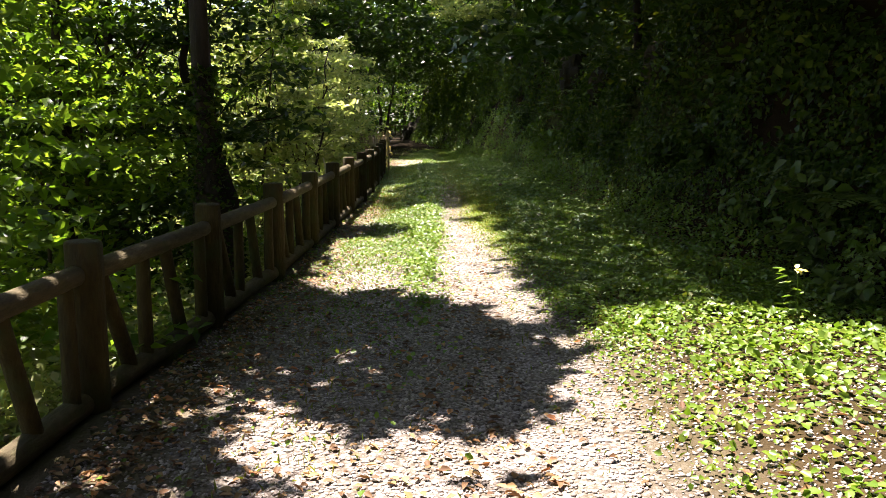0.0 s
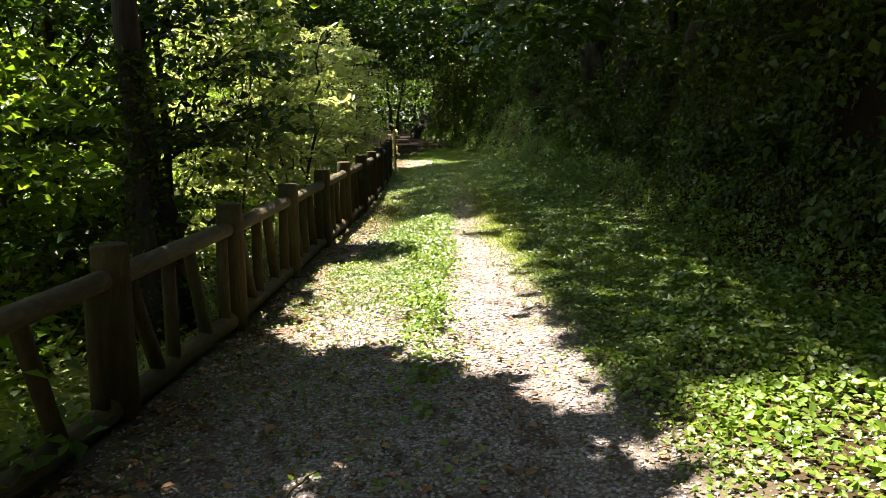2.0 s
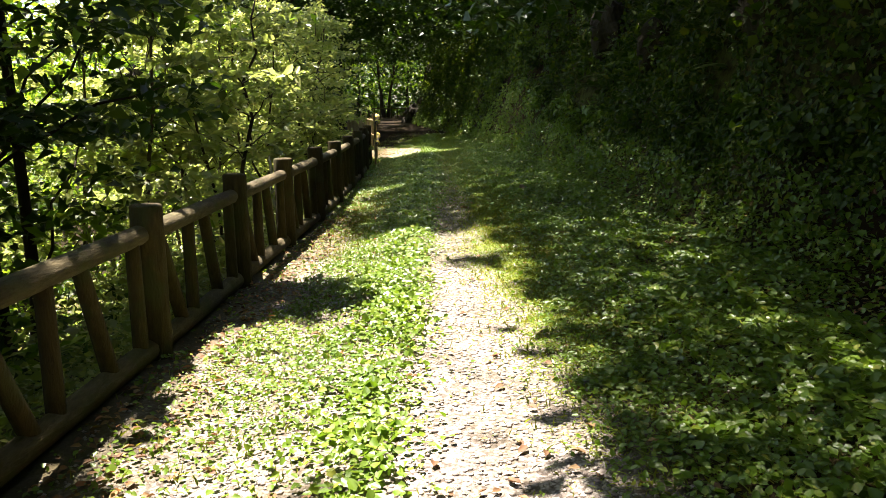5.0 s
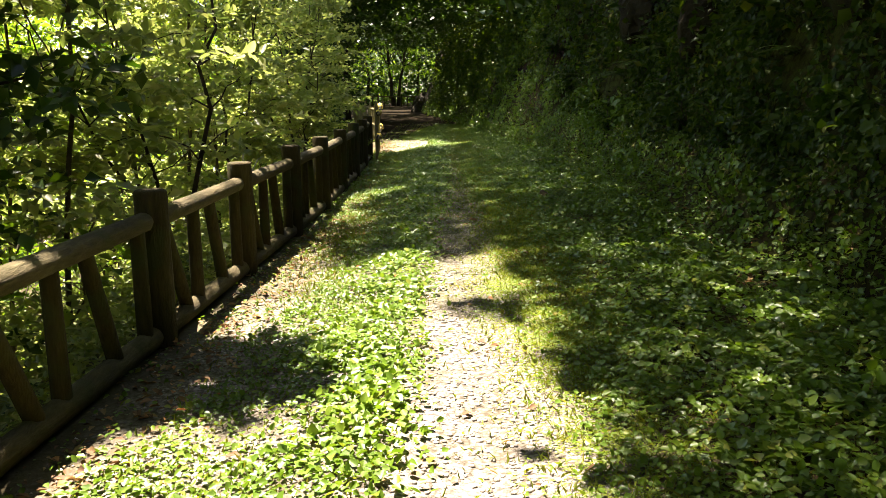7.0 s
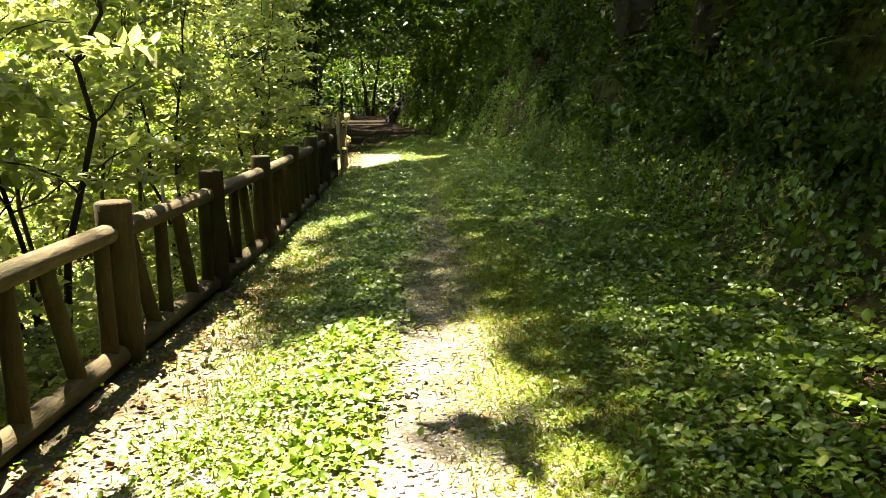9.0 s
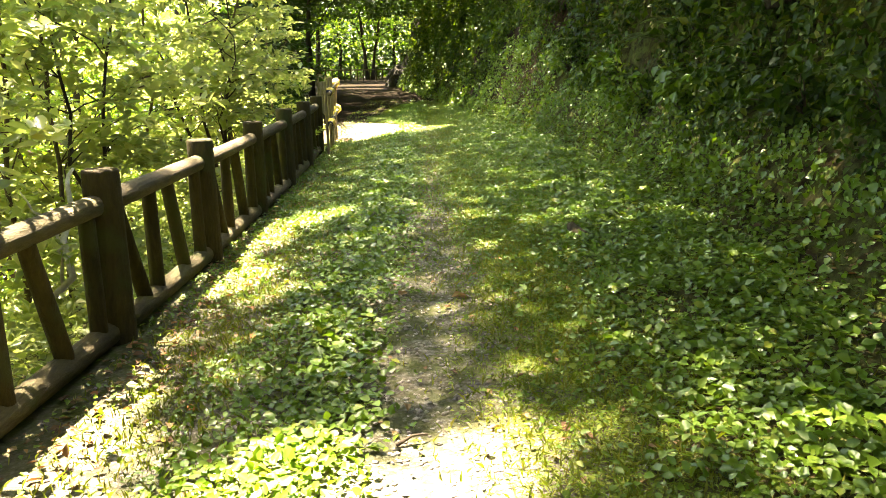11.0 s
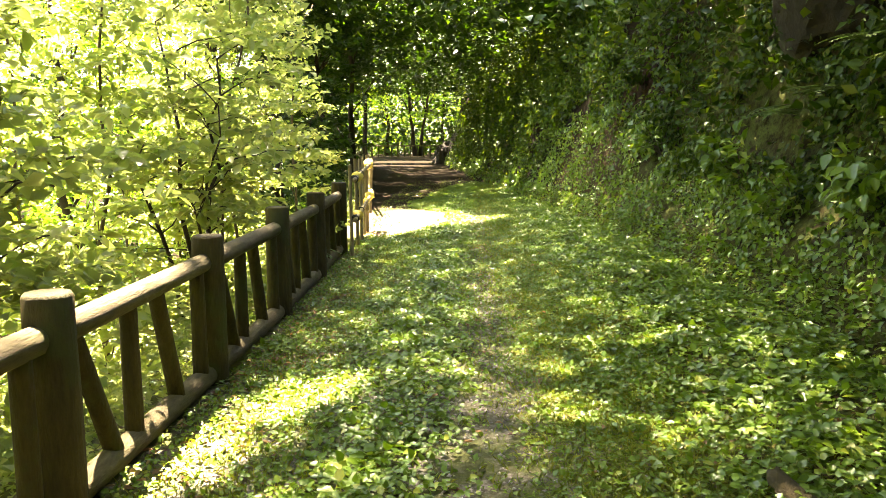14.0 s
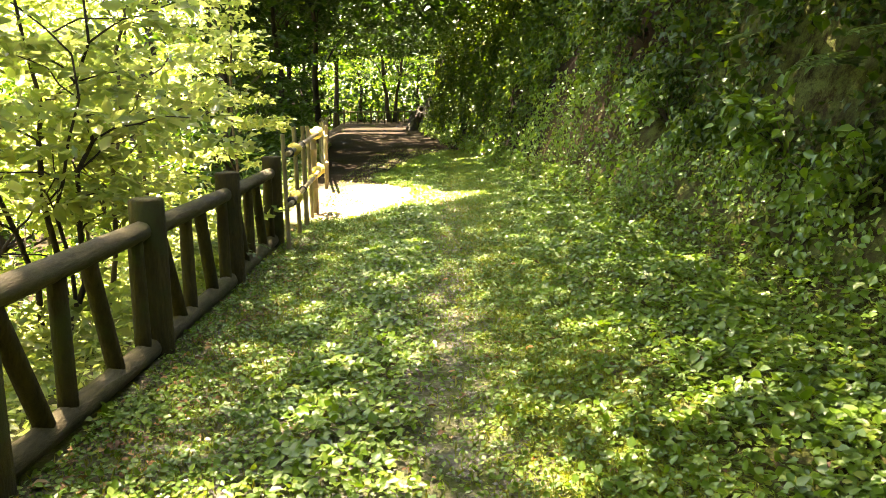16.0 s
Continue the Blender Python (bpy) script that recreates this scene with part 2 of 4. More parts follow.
def leaf_arrays(p, along, up, length, width, fine=False, fold=0.18, droop=0.12):
    """Blades with a folded midrib and a drooping tip; p is where the stalk meets the blade."""
    n = len(p)
    along = unit(along)
    side = unit(np.cross(along, up))
    up = np.cross(side, along)
    length, width = np.reshape(length, (-1, 1)), np.reshape(width, (-1, 1))
    if fine:
        rows = [(0, 0, 0), (0.34, 0.5, fold), (0.74, 0.33, fold * 0.4), (1, 0, -droop * 2), (0.74, -0.33, fold * 0.4), (0.34, -0.5, fold)]
        faces = [(0, 5, 4), (0, 4, 3), (0, 3, 2), (0, 2, 1)]
    else:
        rows = [(0, 0, 0), (0.45, 0.5, fold), (1, 0, -droop * 2), (0.45, -0.5, fold)]
        faces = [(0, 3, 2), (0, 2, 1)]
    v = np.stack([p + along * length * a + side * width * b + up * width * c for a, b, c in rows], 1).reshape(-1, 3)
    f = (np.arange(n)[:, None, None] * len(rows) + np.array(faces)[None]).reshape(-1, 3)
    return v, f


def random_dirs(n, flat=1.0):
    d = rng.normal(size=(n, 3))
    d[:, 2] *= flat
    return unit(d)


def leaves_mesh(name, p, size, mat, up_bias=1.2, fine=False, ratio=0.6, lift=0.0):
    n = len(p)
    up = unit(rng.normal(size=(n, 3)) + np.array([0, 0, up_bias * 1.5]))
    along = random_dirs(n, 0.45)
    along[:, 2] += lift
    length = size * rng.uniform(0.6, 1.35, n)
    return array_mesh(name, *leaf_arrays(p, along, up, length, length * ratio * rng.uniform(0.8, 1.2, n), fine), mat)


def part(name, mesh, parent, label=""):
    ob = new(name, mesh)
    ob.parent = parent
    if label:
        tagged(ob, label)
    return ob


def tube_arrays(points, radii, sides=8):
    pts = np.array(points, float)
    n = len(pts)
    tang = unit(np.gradient(pts, axis=0))
    ref = np.array([0.0, 1.0, 0.0]) if abs(tang[0][2]) > 0.6 else np.array([0.0, 0.0, 1.0])
    u = unit(np.cross(tang, ref))
    w = np.cross(tang, u)
    a = np.linspace(0, 2 * np.pi, sides, endpoint=False)
    r = np.asarray(radii, float).reshape(n, -1)
    if r.shape[1] == 1:
        r = np.repeat(r, sides, 1)
    v = pts[:, None] + r[:, :, None] * (np.cos(a)[None, :, None] * u[:, None] + np.sin(a)[None, :, None] * w[:, None])
    v = np.concatenate([v.reshape(-1, 3), pts[:1], pts[-1:]])
    f = []
    for i in range(n - 1):
        for j in range(sides):
            k = (j + 1) % sides
            a0, a1, b0, b1 = i * sides + j, i * sides + k, (i + 1) * sides + j, (i + 1) * sides + k
            f += [(a0, a1, b1), (a0, b1, b0)]
    for j in range(sides):
        k = (j + 1) % sides
        f += [(n * sides, k, j), (n * sides + 1, (n - 1) * sides + j, (n - 1) * sides + k)]
    return v, np.array(f)


def joined(chunks):
    vs, fs, o = [], [], 0
    for v, f in chunks:
        vs.append(v)
        fs.append(f + o)
        o += len(v)
    return np.concatenate(vs), np.concatenate(fs)


def smooth(me):
    me.polygons.foreach_set("use_smooth", np.ones(len(me.polygons), bool))
    return me


def tube(name, points, radii, mat, sides=8):
    return smooth(array_mesh(name, *tube_arrays(points, radii, sides), mat))


def sway(x, y, s, seed=0.0):
    """A smooth pseudo-random field in -1..1."""
    x, y = np.asarray(x, float) / s, np.asarray(y, float) / s
    return (np.sin(1.3 * x + 0.7 * y + seed) + np.sin(-0.8 * x + 1.7 * y + 2.1 * seed) + np.sin(2.3 * x - 1.1 * y + 0.5 * seed + 1) + np.sin(0.4 * x + 2.9 * y + seed * 1.7)) / 4


# ---- the lie of the land ----
def fence_x(y):
    return np.interp(y, [-4, 4.2, 6.2, 8, 10, 11.85, 13.8, 15.6, 17.4, 19.3, 21.1, 22.9, 24.9, 30, 38, 50, 80], [-2.1, -1.86, -1.68, -1.54, -1.46, -1.40, -1.34, -1.27, -1.24, -1.24, -1.25, -1.29, -1.38, -1.7, -2.9, -4.2, -8])


def bank_x(y):
    return np.interp(y, [-6, 6, 8, 10, 12, 14, 18, 21, 24, 28, 31, 35, 41, 56, 62, 66, 80], [3.9, 3.75, 3.55, 3.35, 3.15, 2.98, 2.85, 2.88, 2.6, 2.2, 1.85, 1.35, 0.6, -1.0, -1.4, 0.5, 14])


def land(x, y):
    x, y = np.asarray(x, float), np.asarray(y, float)
    f, b = fence_x(y), bank_x(y)
    path = np.interp(x, [-1.3, 1.9], [-0.14, 0.0]) + 0.012 * sway(x, y, 0.35) + 0.02 * sway(x, y, 1.1, 2)
    path = path - 0.025 * np.exp(-((x - 0.55) / 0.25) ** 2) - 0.02 * np.exp(-((x + 0.75) / 0.25) ** 2)
    d = np.maximum(x - b, 0)
    bench = np.interp(d, [0, 0.25, 0.6, 1.1, 1.3, 1.7, 2.2, 4, 8, 20, 60, 400], [0, 0.4, 0.75, 1.15, 1.9, 3.0, 4.2, 6.5, 9.5, 16, 34, 60])
    steep = np.interp(d, [0, 0.25, 0.6, 1.0, 1.6, 2.2, 4, 8, 20, 60, 400], [0, 0.4, 1.15, 2.1, 3.4, 4.6, 7.0, 10.0, 16, 34, 60])
    k = np.clip((y - 25.5) / 3, 0, 1)
    up = (bench * (1 - k) + steep * k) * (1 + 0.12 * sway(x, y, 1.6, 4) + 0.05 * sway(x, y, 0.5, 1))
    up = up * np.clip((78 - y) / 12, 0.0, 1)
    e = np.maximum(f - 0.15 - x, 0)
    down = np.interp(e, [0, 0.3, 1.2, 3, 7, 16, 30, 50, 400], [0, 0.12, 0.6, 1.7, 3.8, 6.0, 3.0, -6, -40]) * (1 + 0.12 * sway(x, y, 2.7, 6))
    return path + up - down


def grid(name, xs, ys, fn, mat):
    X, Y = np.meshgrid(xs, ys)
    v = np.stack([X, Y, fn(X, Y)], -1).reshape(-1, 3)
    i = np.arange(len(ys) - 1)[:, None] * len(xs) + np.arange(len(xs) - 1)[None]
    f = np.stack([i, i + 1, i + 1 + len(xs), i + len(xs)], -1).reshape(-1, 4)
    return smooth(array_mesh(name, v, f, mat))


xs = np.concatenate([[-900, -400, -200, -120, -80, -60], np.arange(-48, -8, 1.6), np.arange(-8, -2.4, 0.28), np.arange(-2.4, 3.6, 0.07), np.arange(3.6, 5.6, 0.12), np.arange(5.6, 9, 0.25), np.arange(9, 40, 2), [45, 60, 90, 160, 400, 900]])
ys = np.concatenate([[-900, -300, -100, -50, -25, -14], np.arange(-8, 2, 0.4), np.arange(2, 24, 0.085), np.arange(24, 40, 0.25), np.arange(40, 100, 1.2), [110, 130, 170, 250, 450, 900]])
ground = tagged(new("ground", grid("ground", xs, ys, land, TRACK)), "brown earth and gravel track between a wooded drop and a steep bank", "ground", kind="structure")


# ---- where the sun reaches the ground between the crowns ----
def lit(x, y):
    fleck, hole = sway(x, y, 0.14, 11), sway(x, y, 0.2, 6)
    x = x + 0.20 * sway(x, y, 0.22, 3) + 0.10 * sway(x, y, 0.09, 8)
    y = y + 0.26 * sway(x, y, 0.25, 5) + 0.12 * sway(x, y, 0.08, 1)
    a = (x > np.interp(y, [3.2, 4.0, 4.7], [-0.75, -1.1, -1.45])) & (x < 3.4) & (y > 0.5) & (y < np.interp(x, [-1.5, -1.3, -0.9, -0.5, -0.3, 0.1, 0.6, 0.75, 0.95, 1.3, 1.7, 3.2], [4.4, 4.75, 4.55, 4.25, 4.1, 3.85, 4.0, 5.2, 5.6, 6.0, 6.2, 5.85]))
    near = np.interp(x, [-1.28, -0.82, -0.16, 0.26, 0.6, 0.75], [7.86, 7.35, 6.91, 6.59, 5.92, 5.3])
    far = np.interp(x, [-1.3, -0.45, -0.2, 0.9, 1.1], [13.9, 13.9, 14.15, 14.15, 13.4])
    b = (x > np.interp(y, [9.5, 12], [-1.33, -1.42])) & (x < np.interp(y, [5, 6.2, 8, 9.85, 10.6, 11.3, 11.9, 12.8, 13.6, 14.1], [1.0, 1.0, 0.9, 1.05, 1.1, 0.92, 1.15, 1.08, 0.85, 0.9])) & (y > near) & (y < far)
    b &= ~(((((x + 0.98) / 0.58) ** 2 + ((y - 11.3) / 0.75) ** 2) < 1) & (fleck < 0.12))
    b &= ~((((x - 0.7) / 0.16) ** 2 + ((y - 12.4) / 0.35) ** 2) < 1)
    c = ((x + 1.05) / 0.3) ** 2 + ((y - 14.5) / 0.85) ** 2 < 1
    c |= ((x + 0.9) / 0.36) ** 2 + ((y - 16.75) / 0.34) ** 2 < 1
    c |= ((x + 0.45) / 0.15) ** 2 + ((y - 16.4) / 0.15) ** 2 < 1
    c |= ((x + 1.0) / 0.24) ** 2 + ((y - 17.9) / 0.9) ** 2 < 1
    c |= ((x + 0.6) / 0.34) ** 2 + ((y - 18.8) / 0.4) ** 2 < 1
    d = (x > -2.0) & (x < 1.1) & (y > np.interp(x, [-1.7, -0.8, 0.2, 1.0], [26.5, 26.8, 27.7, 28.6])) & (y < np.interp(x, [-1.7, -0.8, 0.0, 1.0], [32.0, 31.4, 29.7, 29.0]))
    e = (((y > 56.5) & (y < 58.5)) | ((y > 62) & (y < 66))) & (x > -6) & (x < -2.0)
    spots = (y > 2) & (y < 9) & (x > -1.3) & (x < 1.0) & (fleck > 0.42 + 0.4 * sway(x, y, 0.7, 2))
    return ((a | b) & (hole < 0.82)) | c | d | e | spots


def sunlit_below(p):
    """Whether the shadow of a point falls where the track lies in the sun."""
    return lit(p[:, 0] - SUN.x / SUN.z * p[:, 2], p[:, 1] - SUN.y / SUN.z * p[:, 2])

# ---- the log fence ----
def log_arrays(a, b, r0, r1, sides=14, rings=7, cap=0.02, wob=0.04):
    """A round log from a to b with rounded ends and slightly uneven sides."""
    a, b = np.array(a, float), np.array(b, float)
    d = (b - a) / np.linalg.norm(b - a)
    ln = np.linalg.norm(b - a)
    ts = np.concatenate([[0, cap * 0.3, cap], np.linspace(cap, ln - cap, rings)[1:-1], [ln - cap, ln - cap * 0.3, ln]])
    rad = np.interp(ts, [0, ln], [r0, r1])
    rad[0] -= cap
    rad[1] -= cap * 0.35
    rad[-1] -= cap
    rad[-2] -= cap * 0.35
    r = rad[:, None] * (1 + wob * rng.uniform(-1, 1, (len(ts), sides)) * 0.5 + wob * rng.uniform(-1, 1, (1, sides)))
    return tube_arrays([a + d * t for t in ts], r, sides)


def log(name, a, b, r0, r1, mat, parent, cap=0.02, wob=0.04, label=""):
    return part(name, smooth(array_mesh(name, *log_arrays(a, b, r0, r1, cap=cap, wob=wob), mat)), parent, label)


fence = tagged(new("log_fence"), "weathered brown log-shaped concrete fence with slanted balusters beside the track", "fence")
POST_Y = [-1.4, 0.5, 2.38, 4.26, 6.14, 8.02, 9.95, 11.86, 13.75, 15.55, 17.38, 19.25, 21.07, 22.92, 24.9]
posts = []
for y in POST_Y:
    x = float(fence_x(y))
    z = float(land(x, y))
    top = (x + random.uniform(-0.012, 0.012), y + random.uniform(-0.012, 0.012), 0.82 + random.uniform(-0.012, 0.012))
    log("post", (x, y, z - 0.25), top, 0.108, 0.098, LOG, fence, cap=0.016)
    posts.append(Vector((x, y, 0.0)))
for a, b in zip(posts, posts[1:]):
    mid = lambda s, z: a.lerp(b, s) + Vector((0, 0, z))
    log("top_rail", mid(0.045, 0.64), mid(0.955, 0.645), 0.062, 0.058, RAIL, fence, cap=0.014)
    log("bottom_rail", mid(0.045, -0.065), mid(0.955, -0.065), 0.064, 0.066, RAIL, fence, cap=0.014)
    for s0, s1 in ((0.09, 0.26), (0.38, 0.38), (0.56, 0.68), (0.89, 0.89)):
        log("baluster", mid(s1, -0.03), mid(s0, 0.61), 0.047, 0.043, LOG, fence, cap=0.012)


# ---- trees ----
def branch_points(a, b, n=6, bend=0.15):
    a, b = np.array(a, float), np.array(b, float)
    ln = np.linalg.norm(b - a)
    t = np.linspace(0, 1, n)[:, None]
    off = rng.normal(size=(n, 3)) * bend * ln * 0.12
    off[0] = off[-1] = 0
    arch = np.array([0, 0, 1.0]) * (np.sin(np.pi * t) * ln * bend * 0.4)
    return a + (b - a) * t + off + arch


def spray(c, radius, n, flat=0.35):
    """Points of one leafy spray."""
    d = rng.normal(size=(n, 3)) * np.array([1, 1, flat])
    r = rng.uniform(0.15, 1, (n, 1)) ** 0.6
    return np.asarray(c) + unit(d) * np.array([1, 1, flat]) * r * radius


def tree(kind, base, height, r, limbs, leaf_pts, leaf_size, leaf_mat, label, lean=(0, 0), bark=None, fine=False, twig=0.25, sides=10):
    bark = bark or BARK
    base = np.array(base, float)
    top = base + np.array([lean[0], lean[1], height])
    thing = tagged(new(kind), label, "tree", kind.replace("_", " ") + " group")
    thing.location = base
    pts = branch_points(base - [0, 0, 0.3], top, 9, 0.08)
    rad = np.linspace(1.0, 0.3, 9) * r
    rad[0] *= 1.5
    rad[1] *= 1.12
    move = lambda v: v - base
    part("trunk", tube("trunk", move(pts), rad[:, None] * rng.uniform(0.88, 1.12, (9, sides)), bark, sides), thing)
    for tip, start in limbs:
        k = min(8, max(1, int(start * 8)))
        lp = branch_points(pts[k], tip, 6, 0.25)
        part("limb", tube("limb", move(lp), np.linspace(rad[k] * 0.32, 0.008, 6), bark, 6), thing)
    # leaves are left out where they would shade the drawn sun patches
    leaf_pts = np.asarray(leaf_pts)
    leaf_pts = leaf_pts[~sunlit_below(leaf_pts)] if len(leaf_pts) else leaf_pts
    if len(leaf_pts):
        part("crown", leaves_mesh("crown", move(np.asarray(leaf_pts)), leaf_size, leaf_mat, fine=fine), thing)
    return thing


def crown_points(tips, per, radius, flat=0.4):
    return np.concatenate([spray(t, radius * rng.uniform(0.7, 1.3), per, flat) for t in tips])


# added leaf roof, mostly unseen: low at dark start and far end, high between
def leaf_roof(n, x0, x1, y0, y1, z0, z1):
    gx, gy, cz = rng.uniform(x0, x1, n), rng.uniform(y0, y1, n), rng.uniform(z0, z1, n)
    return np.stack([gx + SUN.x / SUN.z * cz, gy + SUN.y / SUN.z * cz, cz], 1)


def even_roof(step, x0, x1, y0, y1, z0, z1):
    """The same, with the sprays spread evenly, to keep the shade below even."""
    gx, gy = (v.ravel() for v in np.meshgrid(np.arange(x0, x1, step), np.arange(y0, y1, step)))
    gx, gy = gx + rng.uniform(-0.5, 0.5, len(gx)) * step, gy + rng.uniform(-0.5, 0.5, len(gx)) * step
    cz = rng.uniform(z0, z1, len(gx))
    return np.stack([gx + SUN.x / SUN.z * cz, gy + SUN.y / SUN.z * cz, cz], 1)


low_roof = np.concatenate([leaf_roof(2500, -2.6, 9.0, -14, 12, 4.6, 8.5), leaf_roof(6500, -8.5, 8.0, 33, 76, 4.6, 8.5)])
high_roof = even_roof(0.215, -2.2, 7.0, 5.5, 34, 16.0, 23.0)
# crowns over the bank itself, mostly unseen, added to keep the sky off it
n = 5600
gx, gy = rng.uniform(2.4, 12.0, n), rng.uniform(-14, 74, n)
over = np.stack([gx, gy, np.maximum(land(gx, gy), 1.2) + rng.uniform(1.6, 5.0, n)], 1)
over = over[over[:, 2] > np.where(over[:, 1] < 14, 3.2, 4.2)]
# and unseen crowns over the walk's start and the fence, added to block sky
n = 3600
gx, gy = rng.uniform(-3.2, 7.0, n), rng.uniform(-18, 14.0, n)
start = np.stack([gx, gy, rng.uniform(4.6, 9.5, n)], 1)
def thin(p):
    """The low leaves leave the weeds of the right-hand verge in lighter shade."""
    x, y = p[:, 0] - SUN.x / SUN.z * p[:, 2], p[:, 1] - SUN.y / SUN.z * p[:, 2]
    return p[~((x > 0.8) & (x < 2.9) & (y > 5.6) & (y < 13))]


low_roof, start = thin(low_roof), thin(start)
# a few low boughs reaching out from the bank
n = 70
boughs = np.stack([rng.uniform(0.9, 3.2, n), rng.uniform(15, 27, n), rng.uniform(3.0, 4.3, n)], 1)
clump = np.concatenate([low_roof[low_roof[:, 2] > land(low_roof[:, 0], low_roof[:, 1]) + 1.0], over, start, boughs])
# trunks placed to carry the shading leaves, many of them out of view
roof_trees = [(6.4, -10), (5.4, -3.5), (-3.2, -5), (5.6, 4), (6.2, 12), (5.8, 20), (5.2, 28), (4.6, 38), (3.8, 47), (3.0, 56), (9.5, 8), (10, 18), (9.5, 30), (9, 45), (-8.5, 66), (4, 68)]
near = np.argmin(np.linalg.norm(clump[:, None, :2] - np.array(roof_trees)[None], axis=2), 1)
for i, (x, y) in enumerate(roof_trees):
    mine = clump[near == i]
    pts = np.concatenate([spray(c, 0.48, 16, 0.5) for c in mine])
    reach = mine[~sunlit_below(mine)]
    limbs = [(reach[k], rng.uniform(0.45, 0.95)) for k in rng.choice(len(reach), min(9, len(reach)), replace=False)]
    z = float(land(x, y))
    tree("overhanging_tree", (x, y, z), max(7.2, z + 5) - z, 0.16, limbs, pts, 0.29, SHADED_LEAF, "tall broadleaf tree with dark bark over the track, mostly unseen, for shade")
# trees made up to carry the unseen high roof that softens the sun
tall_at = [(6.8, 7.0), (6.6, 15.0), (-8.5, 17.0), (6.8, 24.0), (-8.8, 27.5), (6.4, 33.0), (-8.0, 37.0)]
near = np.argmin(np.linalg.norm(high_roof[:, None, :2] - np.array(tall_at)[None] * np.array([0.5, 1.0]), axis=2), 1)
for i, (x, y) in enumerate(tall_at):
    mine = high_roof[near == i]
    pts = np.concatenate([spray(c, 0.8, 16, 0.6) for c in mine])
    reach = mine[~sunlit_below(mine)]
    limbs = [(reach[k], rng.uniform(0.7, 0.95)) for k in rng.choice(len(reach), min(7, len(reach)), replace=False)]
    z = float(land(x, y))
    tree("tall_tree", (x, y, z), 21.0 - z, 0.2, limbs, pts, 0.19, HIGH, "very tall tree added to hold a thin unseen crown that shades the track", (-0.25 * x, 3.0))

# ---- the ivied trunk behind the fence ----
ivied = tagged(new("ivied_tree"), "dark straight trunk wrapped in ivy just behind the fence", "tree")
IX, IY = -2.15, 7.95
iz = float(land(IX, IY))
ivied.location = (IX, IY, iz)
zs = np.array([-0.3, 0.0, 0.5, 1.0, 1.45, 1.6, 2.2, 3.2, 4.6, 6.5, 8.5])
part("trunk", tube("trunk", np.stack([np.interp(zs, [0, 4], [0.05, -0.10]) + 0.02 * np.sin(zs * 2), 0 * zs, zs], 1), np.interp(zs, [0, 1.0, 1.3, 1.7, 2.6, 8.5], [0.27, 0.22, 0.125, 0.095, 0.085, 0.06])[:, None] * rng.uniform(0.85, 1.15, (11, 12)), BARK, 12), ivied)
a, h = rng.uniform(0, 6.283, 2600), 0.1 + 2.2 * rng.uniform(0, 1, 2600) ** 1.5
r = np.interp(h, [0, 1.0, 1.3, 1.7, 2.6, 3], [0.26, 0.21, 0.12, 0.09, 0.08, 0.08]) + rng.uniform(0, 0.035, 2600)
part("ivy", leaves_mesh("ivy", np.stack([r * np.cos(a) + np.interp(h, [0, 4], [0.05, -0.1]), r * np.sin(a), h], 1), 0.055, VINE, 0.2, ratio=0.85), ivied, "dark green ivy leaves")
tips = [(IX - 1.5, IY + 1.0, 6.5), (IX + 0.8, IY + 1.6, 6.8), (IX - 0.8, IY - 1.4, 7.0), (IX + 0.6, IY - 1.0, 7.6)]
pts = crown_points(tips, 420, 1.2, 0.5)
part("crown", leaves_mesh("crown", pts[~sunlit_below(pts)] - np.array([IX, IY, iz]), 0.15, SHADED_LEAF), ivied)
for t in tips:
    part("limb", tube("limb", branch_points((0, 0, 5.5 - iz), np.array(t) - [IX, IY, iz], 6, 0.2), np.linspace(0.05, 0.012, 6), BARK, 6), ivied)


# ---- woods on the drop beside the fence ----
def wood_tree(x, y, height, r, spread, n_tips, per, size, mat, label, low=0.25, kind="broadleaf_tree", lean=(0, 0), bark=None, spray_r=0.8, flat=0.3):
    z = float(land(x, y))
    tips = []
    for k in range(n_tips):
        a, f = rng.uniform(0, 6.283), rng.uniform(low, 1.0)
        rr = spread * (1.15 - 0.75 * f) * rng.uniform(0.35, 1.0)
        tips.append((x + lean[0] * f + rr * math.cos(a), y + lean[1] * f + rr * math.sin(a), z + height * f))
    tips = [t for t in tips if t[0] < fence_x(t[1]) - 0.35 or t[2] > 3.4]
    limbs = [(t, min(0.95, max(0.15, (t[2] - z) / height - 0.12))) for t in tips[::5]]
    return tree(kind, (x, y, z), height, r, limbs, crown_points(tips, per, spray_r, flat), size, mat, label, lean, bark)


random.seed(4)
# past y 34 the same trees take the shade-darkened green
for x, y, h, r in ((-3.6, 12.6, 9.5, 0.06), (-6.0, 8.5, 10, 0.17), (-7.5, 15.0, 7.0, 0.13), (-9.5, 20.5, 7.5, 0.14), (-6.2, 27.0, 6.5, 0.1), (-8.5, 11, 11, 0.2), (-11.5, 27, 8, 0.14), (-5.0, 36.0, 10, 0.13), (-6.8, 41.0, 11, 0.14), (-4.4, 46.0, 11, 0.12), (-12, 38, 13, 0.2), (-4.6, 40.5, 8, 0.1), (-6.2, 50, 10, 0.13), (-8, 57, 11, 0.15)):
    wood_tree(x, y, h, r, 3.2, 60, 100, 0.125 if y < 34 else 0.2, BROAD if y < 34 else SHADED_LEAF, "broadleaf tree with dark bark and layered green leaves on the slope", 0.12)
